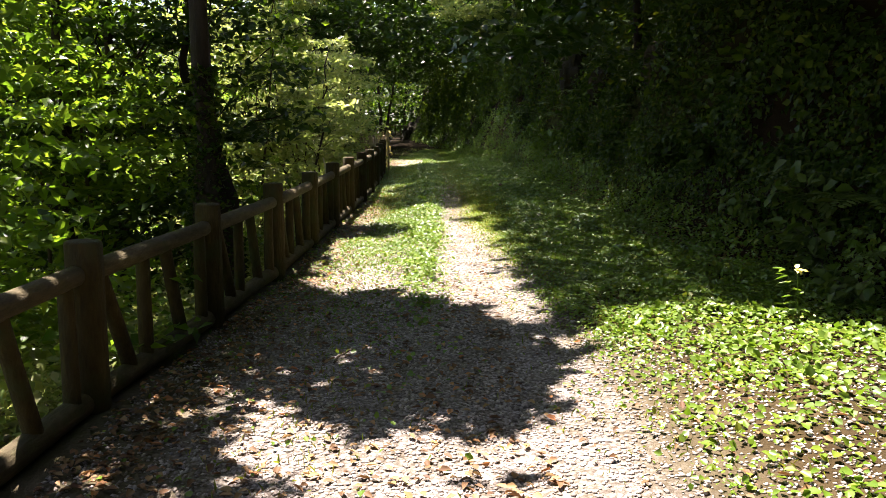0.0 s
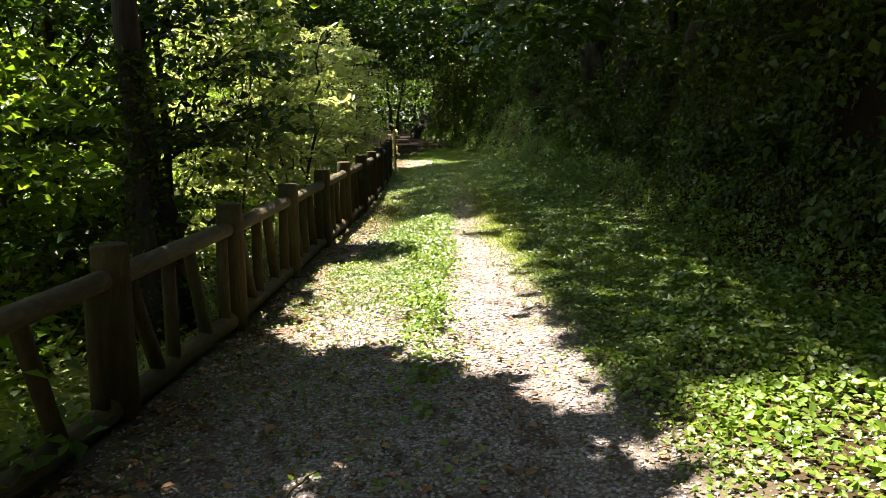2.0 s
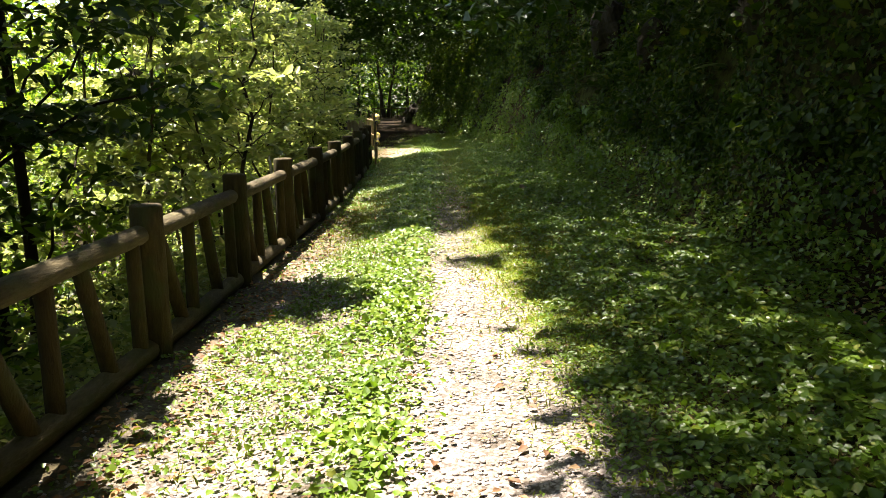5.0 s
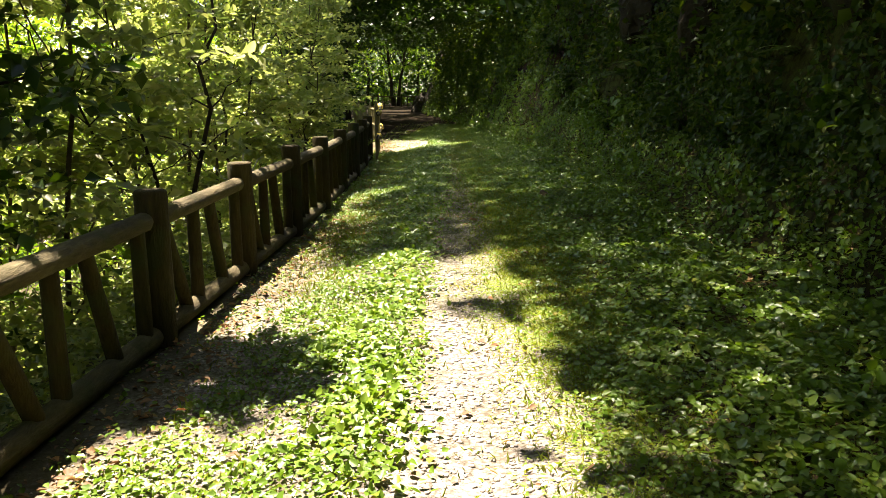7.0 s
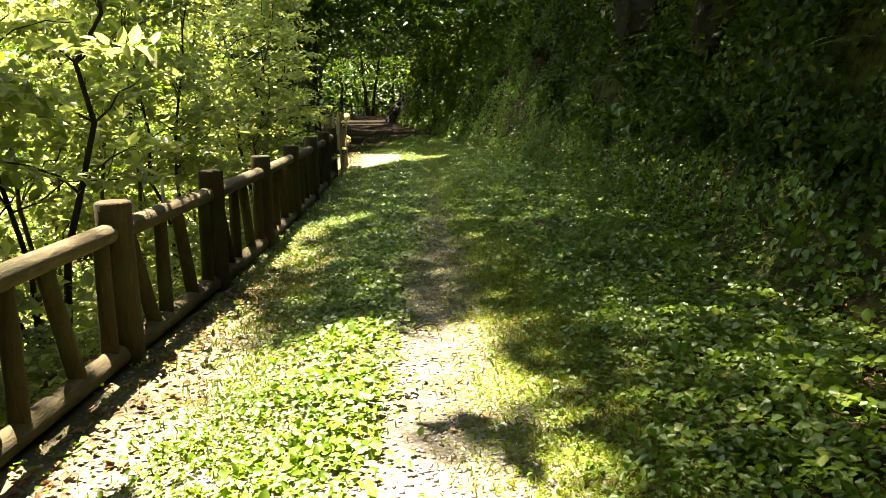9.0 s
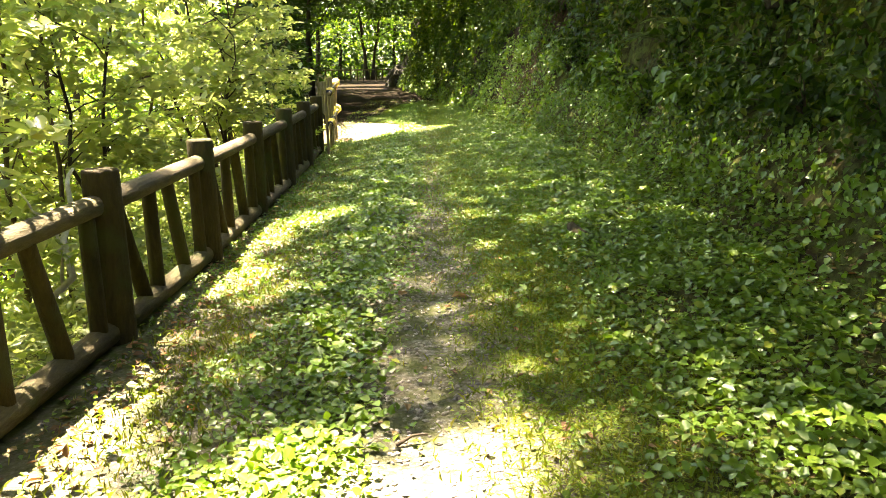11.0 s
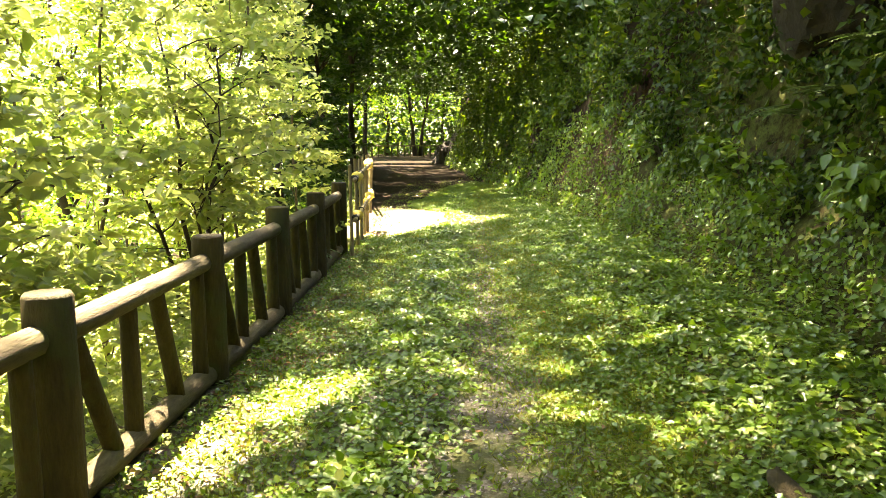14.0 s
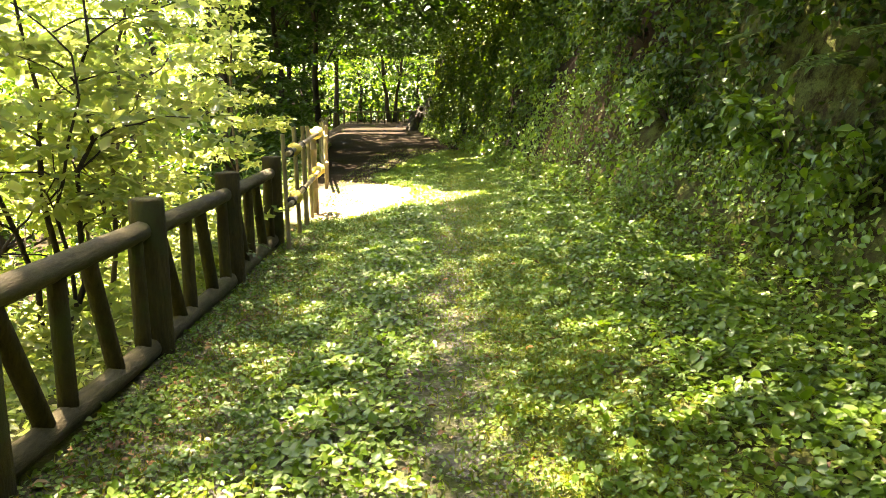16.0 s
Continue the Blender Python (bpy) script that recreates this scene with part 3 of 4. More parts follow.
# shade behind the fence, put into the leaf colour
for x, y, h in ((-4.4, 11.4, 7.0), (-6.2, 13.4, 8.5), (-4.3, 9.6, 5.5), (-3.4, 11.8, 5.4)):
    wood_tree(x, y, h, 0.1, 2.2, 46, 90, 0.14, SHADED_LEAF, "dense tree on the slope, its leaves coloured dark for shade", 0.06, "shade_tree")
# young trees close to the fence, leaves coloured pale for full sun
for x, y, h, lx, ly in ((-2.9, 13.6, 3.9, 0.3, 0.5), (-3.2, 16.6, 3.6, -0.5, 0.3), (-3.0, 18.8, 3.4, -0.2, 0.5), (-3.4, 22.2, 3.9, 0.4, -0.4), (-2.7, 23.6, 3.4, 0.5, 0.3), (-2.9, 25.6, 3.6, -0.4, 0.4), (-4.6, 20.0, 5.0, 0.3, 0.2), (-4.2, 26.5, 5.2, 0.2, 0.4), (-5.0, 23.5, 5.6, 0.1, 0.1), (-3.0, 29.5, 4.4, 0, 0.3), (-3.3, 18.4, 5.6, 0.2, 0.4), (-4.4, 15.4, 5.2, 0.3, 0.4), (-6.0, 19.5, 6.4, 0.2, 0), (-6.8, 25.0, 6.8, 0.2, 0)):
    wood_tree(x, y, h + 0.6, 0.028, 1.45, 34, 110, 0.115, SUNLIT_LEAF, "young tree with thin dark stems and yellow-green leaves coloured as sunlit", 0.2, "sapling", (lx, ly), TWIG, 0.5, 0.35)
for x, y, h in ((-4.2, 6.4, 4.5), (-4.8, 10.0, 5.0), (-5.5, 13.0, 5.5), (-3.9, 9.2, 3.6), (-6.5, 18.0, 6.5), (-7.5, 5.0, 7.0), (-3.6, 4.6, 3.4), (-6.8, 22.5, 7), (-9, 8, 8), (-7, 31, 7)):
    wood_tree(x, y, h, 0.035, 1.9, 40, 110, 0.12, BROAD, "slender understory tree with layered green leaves", 0.15, "understory_tree", (0, 0), TWIG, 0.65, 0.25)

def forked_sapling(x, y, stems, per, leaf):
    """Several dark bare stems from one foot, each ending in layered sprays of pale leaves."""
    z = float(land(x, y))
    thing = tagged(new("forked_sapling"), "young forked tree with dark bare stems and pale layered leaves", "tree", "forked saplings behind the fence")
    thing.location = (x, y, z)
    pts = []
    for dx, dy, top, r in stems:
        tip = np.array([dx, dy, top - z])
        mid = branch_points((0, 0, -0.15), tip, 9, 0.12)
        part("stem", tube("stem", mid, np.linspace(r, r * 0.3, 9), BARK, 7), thing)
        for k in range(9):
            a = mid[3 + k % 6]
            b = a + np.array([rng.normal() * 0.5, rng.normal() * 0.5, rng.uniform(0.05, 0.45)])
            if x + b[0] > fence_x(y + b[1]) - 0.15 and z + b[2] < 1.4:
                continue
            part("twig", tube("twig", branch_points(a, b, 5, 0.2), np.linspace(r * 0.32, 0.004, 5), BARK, 5), thing)
            pts += [spray(b, 0.34, per, 0.25), spray(a + (b - a) * 0.6, 0.25, per // 3, 0.25)]
    part("crown", leaves_mesh("crown", np.concatenate(pts), leaf, SUNLIT_LEAF, 1.6, True, 0.5), thing)


forked_sapling(-2.45, 22.3, ((-0.9, 0.2, 2.1, 0.028), (-0.45, 0.5, 2.6, 0.032), (0.25, 0.3, 2.2, 0.03), (0.5, -0.5, 1.7, 0.022)), 34, 0.13)
forked_sapling(-2.2, 14.7, ((0.35, 0.7, 2.8, 0.032), (-0.6, 0.1, 2.3, 0.024), (-1.0, -0.5, 1.9, 0.022)), 34, 0.13)
forked_sapling(-2.6, 18.6, ((-0.5, 0.4, 2.4, 0.026), (0.2, 0.6, 2.5, 0.026)), 34, 0.13)

# maple on the bank whose boughs, paled as if sunlit, reach over the track
tips = [np.array([rng.uniform(0.4, 1.7), rng.uniform(16.0, 19.0), rng.uniform(3.3, 4.5)]) for _ in range(18)]
z = float(land(4.6, 17.6))
tree("maple_tree", (4.6, 17.6, z), 4.2, 0.09, [(t, 0.6) for t in tips[::3]], np.zeros((0, 3)), 0.1, SUNLIT_LEAF, "young maple leaning out from the bank with light green boughs", (-0.8, -0.3))
bpy.context.view_layer.update()
maple = bpy.data.objects["maple_tree"]
part("crown", leaves_mesh("crown", crown_points(tips, 210, 0.55, 0.25) - np.array([4.6, 17.6, z]), 0.10, SUNLIT_LEAF), maple)

# bleached dead branch below the fence
dead = tagged(new("dead_branch"), "bleached dead branch lying on the slope behind the fence", "branch")
dead.location = (-2.25, 17.2, float(land(-2.25, 17.2)))
part("stem", tube("stem", branch_points((0.1, -0.5, -0.02), (0.0, 0.25, 1.15), 8, 0.35), np.linspace(0.035, 0.012, 8), DEAD, 7), dead)
for a, b in (((0.03, -0.1, 0.55), (-0.35, 0.1, 1.0)), ((0.02, 0.0, 0.75), (0.22, 0.35, 1.1)), ((0.05, -0.25, 0.35), (0.2, -0.5, 0.7))):
    part("twig", tube("twig", branch_points(a, b, 6, 0.3), np.linspace(0.016, 0.006, 6), DEAD, 6), dead)

# low growth on the slope
n = 54000
px, py = -1.75 - rng.gamma(1.6, 1.9, n), rng.uniform(-2, 46, n)
px = np.minimum(px, fence_x(py) - 0.28)
hh = rng.uniform(0, 1, n) ** 1.5 * np.clip((fence_x(py) - px) * 0.6, 0.05, 1.0) * (0.7 + 0.6 * sway(px, py, 0.8, 2))
# sun on the slope, carried by the paled leaf green
low = new("slope_undergrowth", leaves_mesh("slope_undergrowth", np.stack([px, py, land(px, py) + 0.03 + hh], 1), 0.10, SUNLIT_LEAF))
tagged(low, "low green undergrowth covering the slope below the fence", "undergrowth", kind="stuff")

n = 15000
py = rng.uniform(31.5, 66, n)
px = np.interp(py, [31, 36, 42, 50, 66], [-2.3, -3.3, -4.2, -5.2, -8.0]) - rng.gamma(1.5, 1.6, n)
hz = rng.uniform(0, 1, n) ** 1.3 * np.interp(py, [31.5, 36, 45], [0.5, 2.2, 4.2]) * (0.6 + 0.7 * np.abs(sway(px, py, 1.5, 4)))
# thicket in the shade-darkened green as well
ob = new("track_thicket", leaves_mesh("track_thicket", np.stack([px, py, land(px, py) + hz], 1), 0.2, SHADED_LEAF))
tagged(ob, "dark thicket of leaves beside the far part of the track", "thicket", kind="stuff")

n = 12000
py = rng.uniform(0, 27, n)
px = fence_x(py) - 0.1 - 0.9 * rng.uniform(0, 1, n) ** 1.2
hh = rng.uniform(0, 1, n) ** 2 * np.clip((fence_x(py) - px) * 0.4, 0.03, 0.3)
edge = new("fence_edge_weeds", leaves_mesh("fence_edge_weeds", np.stack([px, py, land(px, py) + 0.02 + hh], 1), 0.06, SUNLIT_LEAF))
tagged(edge, "small leafy weeds along the outer side of the fence", "weeds", kind="stuff")

# far side of the valley and the woods at the end of the track
n = 36000
px, py = -rng.uniform(14, 60, n), rng.uniform(-12, 110, n)
hz = rng.uniform(0, 1, n) * np.interp(-px, [14, 30, 60], [9, 17, 22]) * (0.75 + 0.5 * np.abs(sway(px, py, 4.5, 3)))
hz = np.where(sway(px, hz * 3, 3.2, 1) > 0.55, hz * 0.3, hz)
far = new("valley_woods", leaves_mesh("valley_woods", np.stack([px, py, land(px, py) + hz], 1), 0.55, BROAD, 0.9, ratio=0.7))
tagged(far, "sunlit green woods on the far side of the valley", "woods", kind="stuff")
n = 13000
px, py = rng.uniform(-26, 14, n), rng.uniform(80, 88, n)
hz = rng.uniform(0, 1, n) * 11 * (0.45 + 0.75 * np.abs(sway(px, py, 2.5, 2)))
# darkened leaf green stands in for shade among these woods
far = new("track_end_woods", leaves_mesh("track_end_woods", np.stack([px, py, land(px, py) + hz], 1), 0.45, SHADED_LEAF, 0.9, ratio=0.7))
tagged(far, "woods at the end of the track, green darkened to stand for shade", "woods", kind="stuff")
n = 26000
px, py = rng.uniform(-34, 22, n), rng.uniform(92, 112, n)
hz = rng.uniform(0, 1, n) * 18 * (0.7 + 0.6 * np.abs(sway(px, py, 4.0, 7)))
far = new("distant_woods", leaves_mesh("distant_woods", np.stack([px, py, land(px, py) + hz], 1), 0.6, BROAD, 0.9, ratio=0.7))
tagged(far, "sunlit pale green woods beyond the end of the track", "woods", kind="stuff")
for x, y, h, r, lx in ((-4.3, 79, 9, 0.16, -1.2), (-4.0, 79.3, 9, 0.14, 1.3), (-8.2, 77, 11, 0.2, 0.2), (-9.8, 74, 11, 0.16, -0.3), (-12.5, 70, 12, 0.22, 0.1), (-7.0, 82, 10, 0.15, 0.3), (-14.5, 64, 12, 0.2, 0), (-11.5, 58, 12, 0.18, 0.3), (-2.4, 84, 9, 0.14, 0.4), (-9.0, 52, 12, 0.13, 0.1)):
    tips = [(x + lx * 0.8 + rng.normal() * 2.4, y + rng.normal() * 2.0, 2.6 + rng.uniform(0, 1) ** 0.8 * (h - 2.4)) for _ in range(26)]
    tree("track_end_tree", (x, y, float(land(x, y))), h, r, [(t, 0.45) for t in tips[:6]], crown_points(tips, 70, 1.2, 0.4), 0.26, BROAD, "dark-trunked broadleaf tree standing at the end of the track", (lx, 0))


# ---- the bank: vines, ferns, shrubs and rock ----
n = 180000
py = rng.uniform(0, 1, n) ** 1.2 * 58 + 2
d = rng.gamma(2.0, 0.62, n)
d[::2] = rng.uniform(0.8, 3.0, len(d[::2]))
px = bank_x(py) - 0.02 + d
out = rng.uniform(0, 1, n) ** 1.7 * (0.06 + np.interp(d, [0.1, 0.7], [0.1, 0.42]) * np.clip(sway(py, d, 0.42, 5) + 0.3, 0, 1))
keep = (sway(py, d * 2.2, 0.55, 9) > -0.38 - 0.3 * (d < 0.6)) & ~((np.abs(py - 23.7) < 0.6 + 0.3 * sway(d, py, 0.2)) & (d > 1.05) & (d < 1.35))
px, py, out, d = px[keep], py[keep], out[keep], d[keep]
p = np.stack([px - out * 0.9, py, land(px, py) + 0.03 + out * 0.5 + rng.normal(size=len(px)) * 0.05 * np.clip(d, 0, 1)], 1)
up = unit(rng.normal(size=p.shape) * 0.55 + np.array([-0.75, -0.15, 0.75]))
along = rng.normal(size=p.shape) * 0.6 + np.array([-0.25, 0, -0.55])
ln = rng.uniform(0.04, 0.10, len(p)) * np.where(d < 0.7, 0.8, 1.1) * np.interp(py, [28, 40], [1, 1.5]) * (1 + 0.3 * sway(px, py, 0.7, 1))
wide = ln * rng.uniform(0.6, 0.95, len(p))
# weed green near the foot, shade-dark vine green above and far along
paler = d + 0.35 * sway(py, d, 0.6, 3) < np.interp(py, [4, 10, 16, 22, 26, 31, 34], [0.12, 0.25, 0.45, 0.6, 0.9, 0.8, 0.2])
for name, k, mat, label in (("bank_vines", ~paler, VINE, "vines hanging over the steep bank, green darkened for shade"), ("bank_weeds", paler, WEED, "fresh green weeds along the foot of the bank")):
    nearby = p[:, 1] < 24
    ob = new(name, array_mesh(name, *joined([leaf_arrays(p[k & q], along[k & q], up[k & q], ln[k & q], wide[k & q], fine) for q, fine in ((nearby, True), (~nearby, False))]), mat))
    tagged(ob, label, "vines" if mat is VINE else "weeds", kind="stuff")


def bush(x, y, size, n, leaf, mat, label):
    """A broad-leaved bush on the bank: a few stems and drooping leaves."""
    z = float(land(x, y))
    thing = tagged(new("bank_bush"), label, "bush", "bushes on the bank")
    thing.location = (x, y, z)
    tips = [np.array([-size * rng.uniform(0.15, 0.9), rng.normal() * size * 0.5, size * rng.uniform(0.2, 0.9)]) for _ in range(9)]
    for t in tips:
        part("stem", tube("stem", branch_points((0, 0, -0.05), t, 5, 0.3), np.linspace(0.008, 0.003, 5), TWIG, 5), thing)
    c = np.concatenate([np.array(t) * rng.uniform(0.45, 1.08, (n // 9, 1)) + rng.normal(size=(n // 9, 3)) * size * 0.09 for t in tips])
    k = len(c)
    ln = leaf * rng.uniform(0.55, 1.3, k)
    part("foliage", array_mesh("foliage", *leaf_arrays(c, rng.normal(size=(k, 3)) * 0.7 + np.array([-0.5, 0, -0.35]), unit(rng.normal(size=(k, 3)) * 0.45 + np.array([-0.45, 0, 1.0])), ln, ln * rng.uniform(0.55, 0.85, k), True), mat), thing)


# only low bushes past y 18 escape the shade-dark green
for y in (5.5, 7.4, 9.3, 11.2, 12.6, 14.1, 15.2, 16.6, 17.7, 19.1, 20.6, 21.9, 23.4, 24.9, 26.3, 28.2, 30.0, 33.0):
    d = rng.uniform(0.6, 1.3)
    bush(float(bank_x(y)) + d, y, rng.uniform(0.4, 0.6), 170, rng.uniform(0.08, 0.12), WEED if y > 18 and d < 0.85 else VINE, "broad-leaved green bush growing out of the bank")

for x, y, size, leaf in ((3.75, 7.2, 0.5, 0.13), (4.0, 7.9, 0.6, 0.14), (3.7, 6.5, 0.4, 0.12), (3.75, 8.8, 0.4, 0.11)):
    bush(x, y, size, 110, leaf, FERN, "big-leaved green plant at the foot of the bank")

n = 40000
py, d = rng.uniform(0, 1, n) ** 1.4 * 72 - 4, 1.2 + 7.5 * rng.uniform(0, 1, n) ** 1.5
px = bank_x(py) + d
hz = rng.uniform(0, 1, n) * (0.3 + 1.6 * np.clip(sway(px, py, 1.3, 2) + 0.3, 0, 1))
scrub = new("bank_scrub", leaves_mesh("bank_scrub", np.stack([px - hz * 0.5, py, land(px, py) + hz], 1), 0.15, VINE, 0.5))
tagged(scrub, "leafy scrub on the upper bank, green darkened for shade", "scrub", kind="stuff")


def rock_mesh(name, size, mat, seed, detail=3):
    bm = bmesh.new()
    bmesh.ops.create_icosphere(bm, subdivisions=detail, radius=1)
    for v in bm.verts:
        k = 1 + 0.38 * noise.noise(v.co * 1.4 + Vector((seed, 0, 0))) + 0.16 * noise.noise(v.co * 4 + Vector((0, seed, 0)))
        v.co = Vector((v.co.x * size[0], v.co.y * size[1], v.co.z * size[2])) * k
    me = bpy.data.meshes.new(name)
    bm.to_mesh(me)
    bm.free()
    me.materials.append(mat)
    return me


for x, y, s, dz in ((0.2, 59.5, (2.0, 3.0, 3.2), 0.9), (0.9, 53.0, (1.6, 2.6, 2.2), 0.7), (1.9, 47, (1.2, 2.0, 1.6), 0.7), (-1.5, 60.5, (0.8, 0.9, 0.9), 0.2)):
    ob = new("rock_outcrop", rock_mesh("rock_outcrop", s, ROCK, x * 7 + y, 4))
    ob.location = (x + s[0] * 0.5, y, dz)
    tagged(ob, "dark mossy rock outcrop at the foot of the bank", "rock", "rocks at the far bank")
for x, y, s in ((4.3, 19.6, (0.4, 0.42, 0.5)), (4.3, 23.7, (0.4, 1.1, 0.75)), (4.5, 15.2, (0.4, 0.6, 0.5))):
    ob = new("bank_rock", rock_mesh("bank_rock", s, CLIFF, x + y, 4))
    ob.location = (x, y, float(land(x, y)) - 0.1)
    tagged(ob, "brown weathered rock showing through the vines", "rock", "rocks in the bank")


def fern(x, y, z, size, fronds, heading=None):
    thing = tagged(new("fern"), "green fern with arching fronds growing on the bank", "fern", "ferns beside the track")
    thing.location = (x, y, z)
    for k in range(fronds):
        a = (heading if heading is not None else rng.uniform(0, 6.283)) + rng.normal() * 0.7
        ln = size * rng.uniform(0.7, 1.15)
        t = np.linspace(0, 1, 15)
        rise = rng.uniform(0.35, 0.7)
        mid = np.stack([ln * t * math.cos(a), ln * t * math.sin(a), ln * (rise * t - 0.75 * rise * t ** 2 * 1.3)], 1)
        tang = unit(np.gradient(mid, axis=0))
        side = unit(np.cross(tang, [0, 0, 1.0]))
        up = np.cross(side, tang)
        chunks = [tube_arrays(mid, np.linspace(0.004, 0.001, 15), 3)]
        w = ln * 0.26 * np.sin(np.pi * np.clip(t * 0.9 + 0.08, 0, 1)) ** 0.7
        for sgn in (-1, 1):
            chunks.append(leaf_arrays(mid[2:], side[2:] * sgn + tang[2:] * 0.45, up[2:], w[2:], np.full(13, ln * 0.06), False, 0.05))
        part("frond", array_mesh("frond", *joined(chunks), FERN), thing)
    return thing


for x, y, s, k in ((4.2, 7.2, 0.75, 7), (4.3, 8.4, 0.7, 7), (4.6, 6.6, 0.8, 7), (3.95, 6.2, 0.6, 6), (3.92, 23.2, 0.6, 7), (4.05, 22.6, 0.65, 7), (3.8, 25.0, 0.45, 6), (4.2, 21.2, 0.5, 6), (3.9, 18.5, 0.5, 6), (4.2, 16.0, 0.5, 6), (4.6, 12.0, 0.6, 6), (3.4, 26.8, 0.5, 6), (4.25, 22.0, 0.6, 6), (4.0, 20.3, 0.4, 6)):
    fern(x, y, float(land(x, y)) + 0.06, s, k, math.pi)

fern(-1.95, 23.4, float(land(-1.95, 23.4)) + 0.35, 0.8, 7, 0.6)
fern(-1.9, 14.2, float(land(-1.9, 14.2)) + 0.1, 0.6, 7)
fern(-2.1, 10.8, float(land(-2.1, 10.8)) + 0.1, 0.6, 7)


# ---- ground cover on the track ----
def bare_end(x, y):
    """Where the dark trodden soil of the far track keeps the weeds away."""
    return (y > 26.6) & (x + 0.25 * sway(x, y, 0.6, 3) < np.interp(y, [26.6, 28, 30, 32, 35, 38, 42], [-0.9, -0.1, -0.2, -1.0, -0.9, -0.3, 0.8]))


def dry_patch(x, y):
    """Bare brown patches under the bank, 0 to 1."""
    spots = ((3.0, 14.6, 0.45, 0.85), (2.6, 12.7, 0.25, 0.4), (3.1, 10.2, 0.4, 0.6), (2.95, 16.0, 0.3, 0.5), (3.3, 8.4, 0.35, 0.6))
    return np.clip(sum(np.exp(-((x - a) / c) ** 2 - ((y - b) / d) ** 2) for a, b, c, d in spots) * (1.1 + 0.6 * sway(x, y, 0.2, 5)), 0, 1)


def cover(x, y):
    """How thickly weeds stand, 0 to 1."""
    edge = np.clip((x - np.interp(y, [0, 3, 6, 9, 14], [1.3, 1.05, 0.95, 0.85, 0.85])) / 0.3, 0, 1)
    middle = np.clip(1 - np.abs(x - np.interp(y, [8, 20], [-0.05, 0.0])) / np.interp(y, [6, 9, 14], [0.15, 0.35, 0.42]), 0, 1) * np.interp(y, [5, 8.5, 11], [0.05, 0.65, 1.0])
    left = np.interp(y, [7.5, 10, 12, 14, 17, 20, 26], [0.04, 0.6, 0.85, 0.65, 0.7, 0.95, 1.0]) * (x < -0.2) * np.clip((x + np.interp(y, [9, 12, 16, 18, 20], [1.3, 0.85, 0.6, 0.75, 1.4]) + 0.15 * sway(x, y, 0.4, 3)) / 0.2, 0.06, 1) * np.clip((x - fence_x(y) - 0.05) / 0.25, 0, 1)
    track = np.exp(-((x - 0.55) / np.interp(y, [9, 14, 20], [0.28, 0.22, 0.16])) ** 2) * np.interp(y, [15, 20, 26], [0.95, 0.7, 0.4])
    edge = edge * (1 - 0.8 * np.exp(-((x - 1.15) / 0.35) ** 2) * np.interp(y, [9, 13, 19, 22], [0, 1, 1, 0]))
    c = np.maximum(np.maximum(edge, middle), left)
    c = np.maximum(c, np.interp(y, [15.5, 19.5], [0.08, 0.85]))
    c = c * np.where(bare_end(x, y), 0.05, 1.0) * np.interp(y, [3.5, 5.0, 6.0, 6.6], [0.10, 0.24, 0.6, 1.0]) * (1 - track) * np.interp(y, [36, 43], [1, 0.1])
    return np.clip(c * (0.85 + 0.55 * sway(x, y, 0.35, 4)) * (1 - 0.9 * dry_patch(x, y)), 0, 1)


def place(n, fn, y0, y1, x0=-1.7, x1=3.8, power=1.0):
    x, y = rng.uniform(x0, x1, n), y0 + (y1 - y0) * rng.uniform(0, 1, n) ** power
    k = (rng.uniform(0, 1, n) < fn(x, y)) & (x > fence_x(y) + 0.08) & (x < bank_x(y) + 0.2)
    return x[k], y[k]


x, y = place(640000, cover, 2.2, 43, power=1.25)
k = rng.uniform(0, 1, len(x)) < np.interp(x, [1.0, 1.6, 2.4], [1.0, 0.85, 0.7])
x, y = x[k], y[k]
tall = 0.03 + 0.065 * np.clip((x - 1.1) / 1.1, 0, 1) * (0.7 + 0.6 * sway(x, y, 0.45, 7)) + 0.02 * sway(x, y, 0.3, 2) + 0.03 * np.exp(-((x - 0.02) / 0.25) ** 2)
h = np.maximum(tall, 0.02) * rng.uniform(0.15, 1.0, len(x)) ** 0.8
p = np.stack([x, y, land(x, y) + 0.008 + h], 1)
up = unit(rng.normal(size=p.shape) * 0.36 + np.array([-0.08, -0.12, 1.0]))
ln = rng.uniform(0.022, 0.055, len(x)) * np.interp(x, [-0.5, -0.1, 0.2, 0.5, 0.9, 1.5, 2.2], [0.75, 1.1, 1.05, 0.65, 0.7, 1.0, 1.3]) * (1 + 0.25 * sway(x, y, 0.25, 9))
along, wide, close = random_dirs(len(x), 0.4), ln * rng.uniform(0.6, 0.9, len(x)), (y < 20.5) & (ln > 0.027)
weeds = new("track_weeds", array_mesh("track_weeds", *joined([leaf_arrays(p[k], along[k], up[k], ln[k], wide[k], fine, 0.12, 0.08) for k, fine in ((close, True), (~close, False))]), WEED))
tagged(weeds, "low broad-leaved green weeds growing over the track", "weeds", kind="stuff")

grassy = lambda x, y: np.clip(0.25 * cover(x, y) + np.exp(-((x - 1.15) / 0.4) ** 2) * np.interp(y, [8, 13], [0.05, 1.0]) + np.exp(-((x + 0.65) / 0.3) ** 2) * np.interp(y, [12, 15, 20], [0.08, 0.9, 0.5]) + np.interp(y, [20, 26], [0, 0.35]), 0, 1) * np.where(bare_end(x, y), 0.06, 1.0) * np.interp(y, [37, 43], [1, 0.1])
x, y = place(380000, grassy, 2.2, 43, power=1.1)
p = np.stack([x, y, land(x, y)], 1)
ln = rng.uniform(0.02, 0.06, len(x))
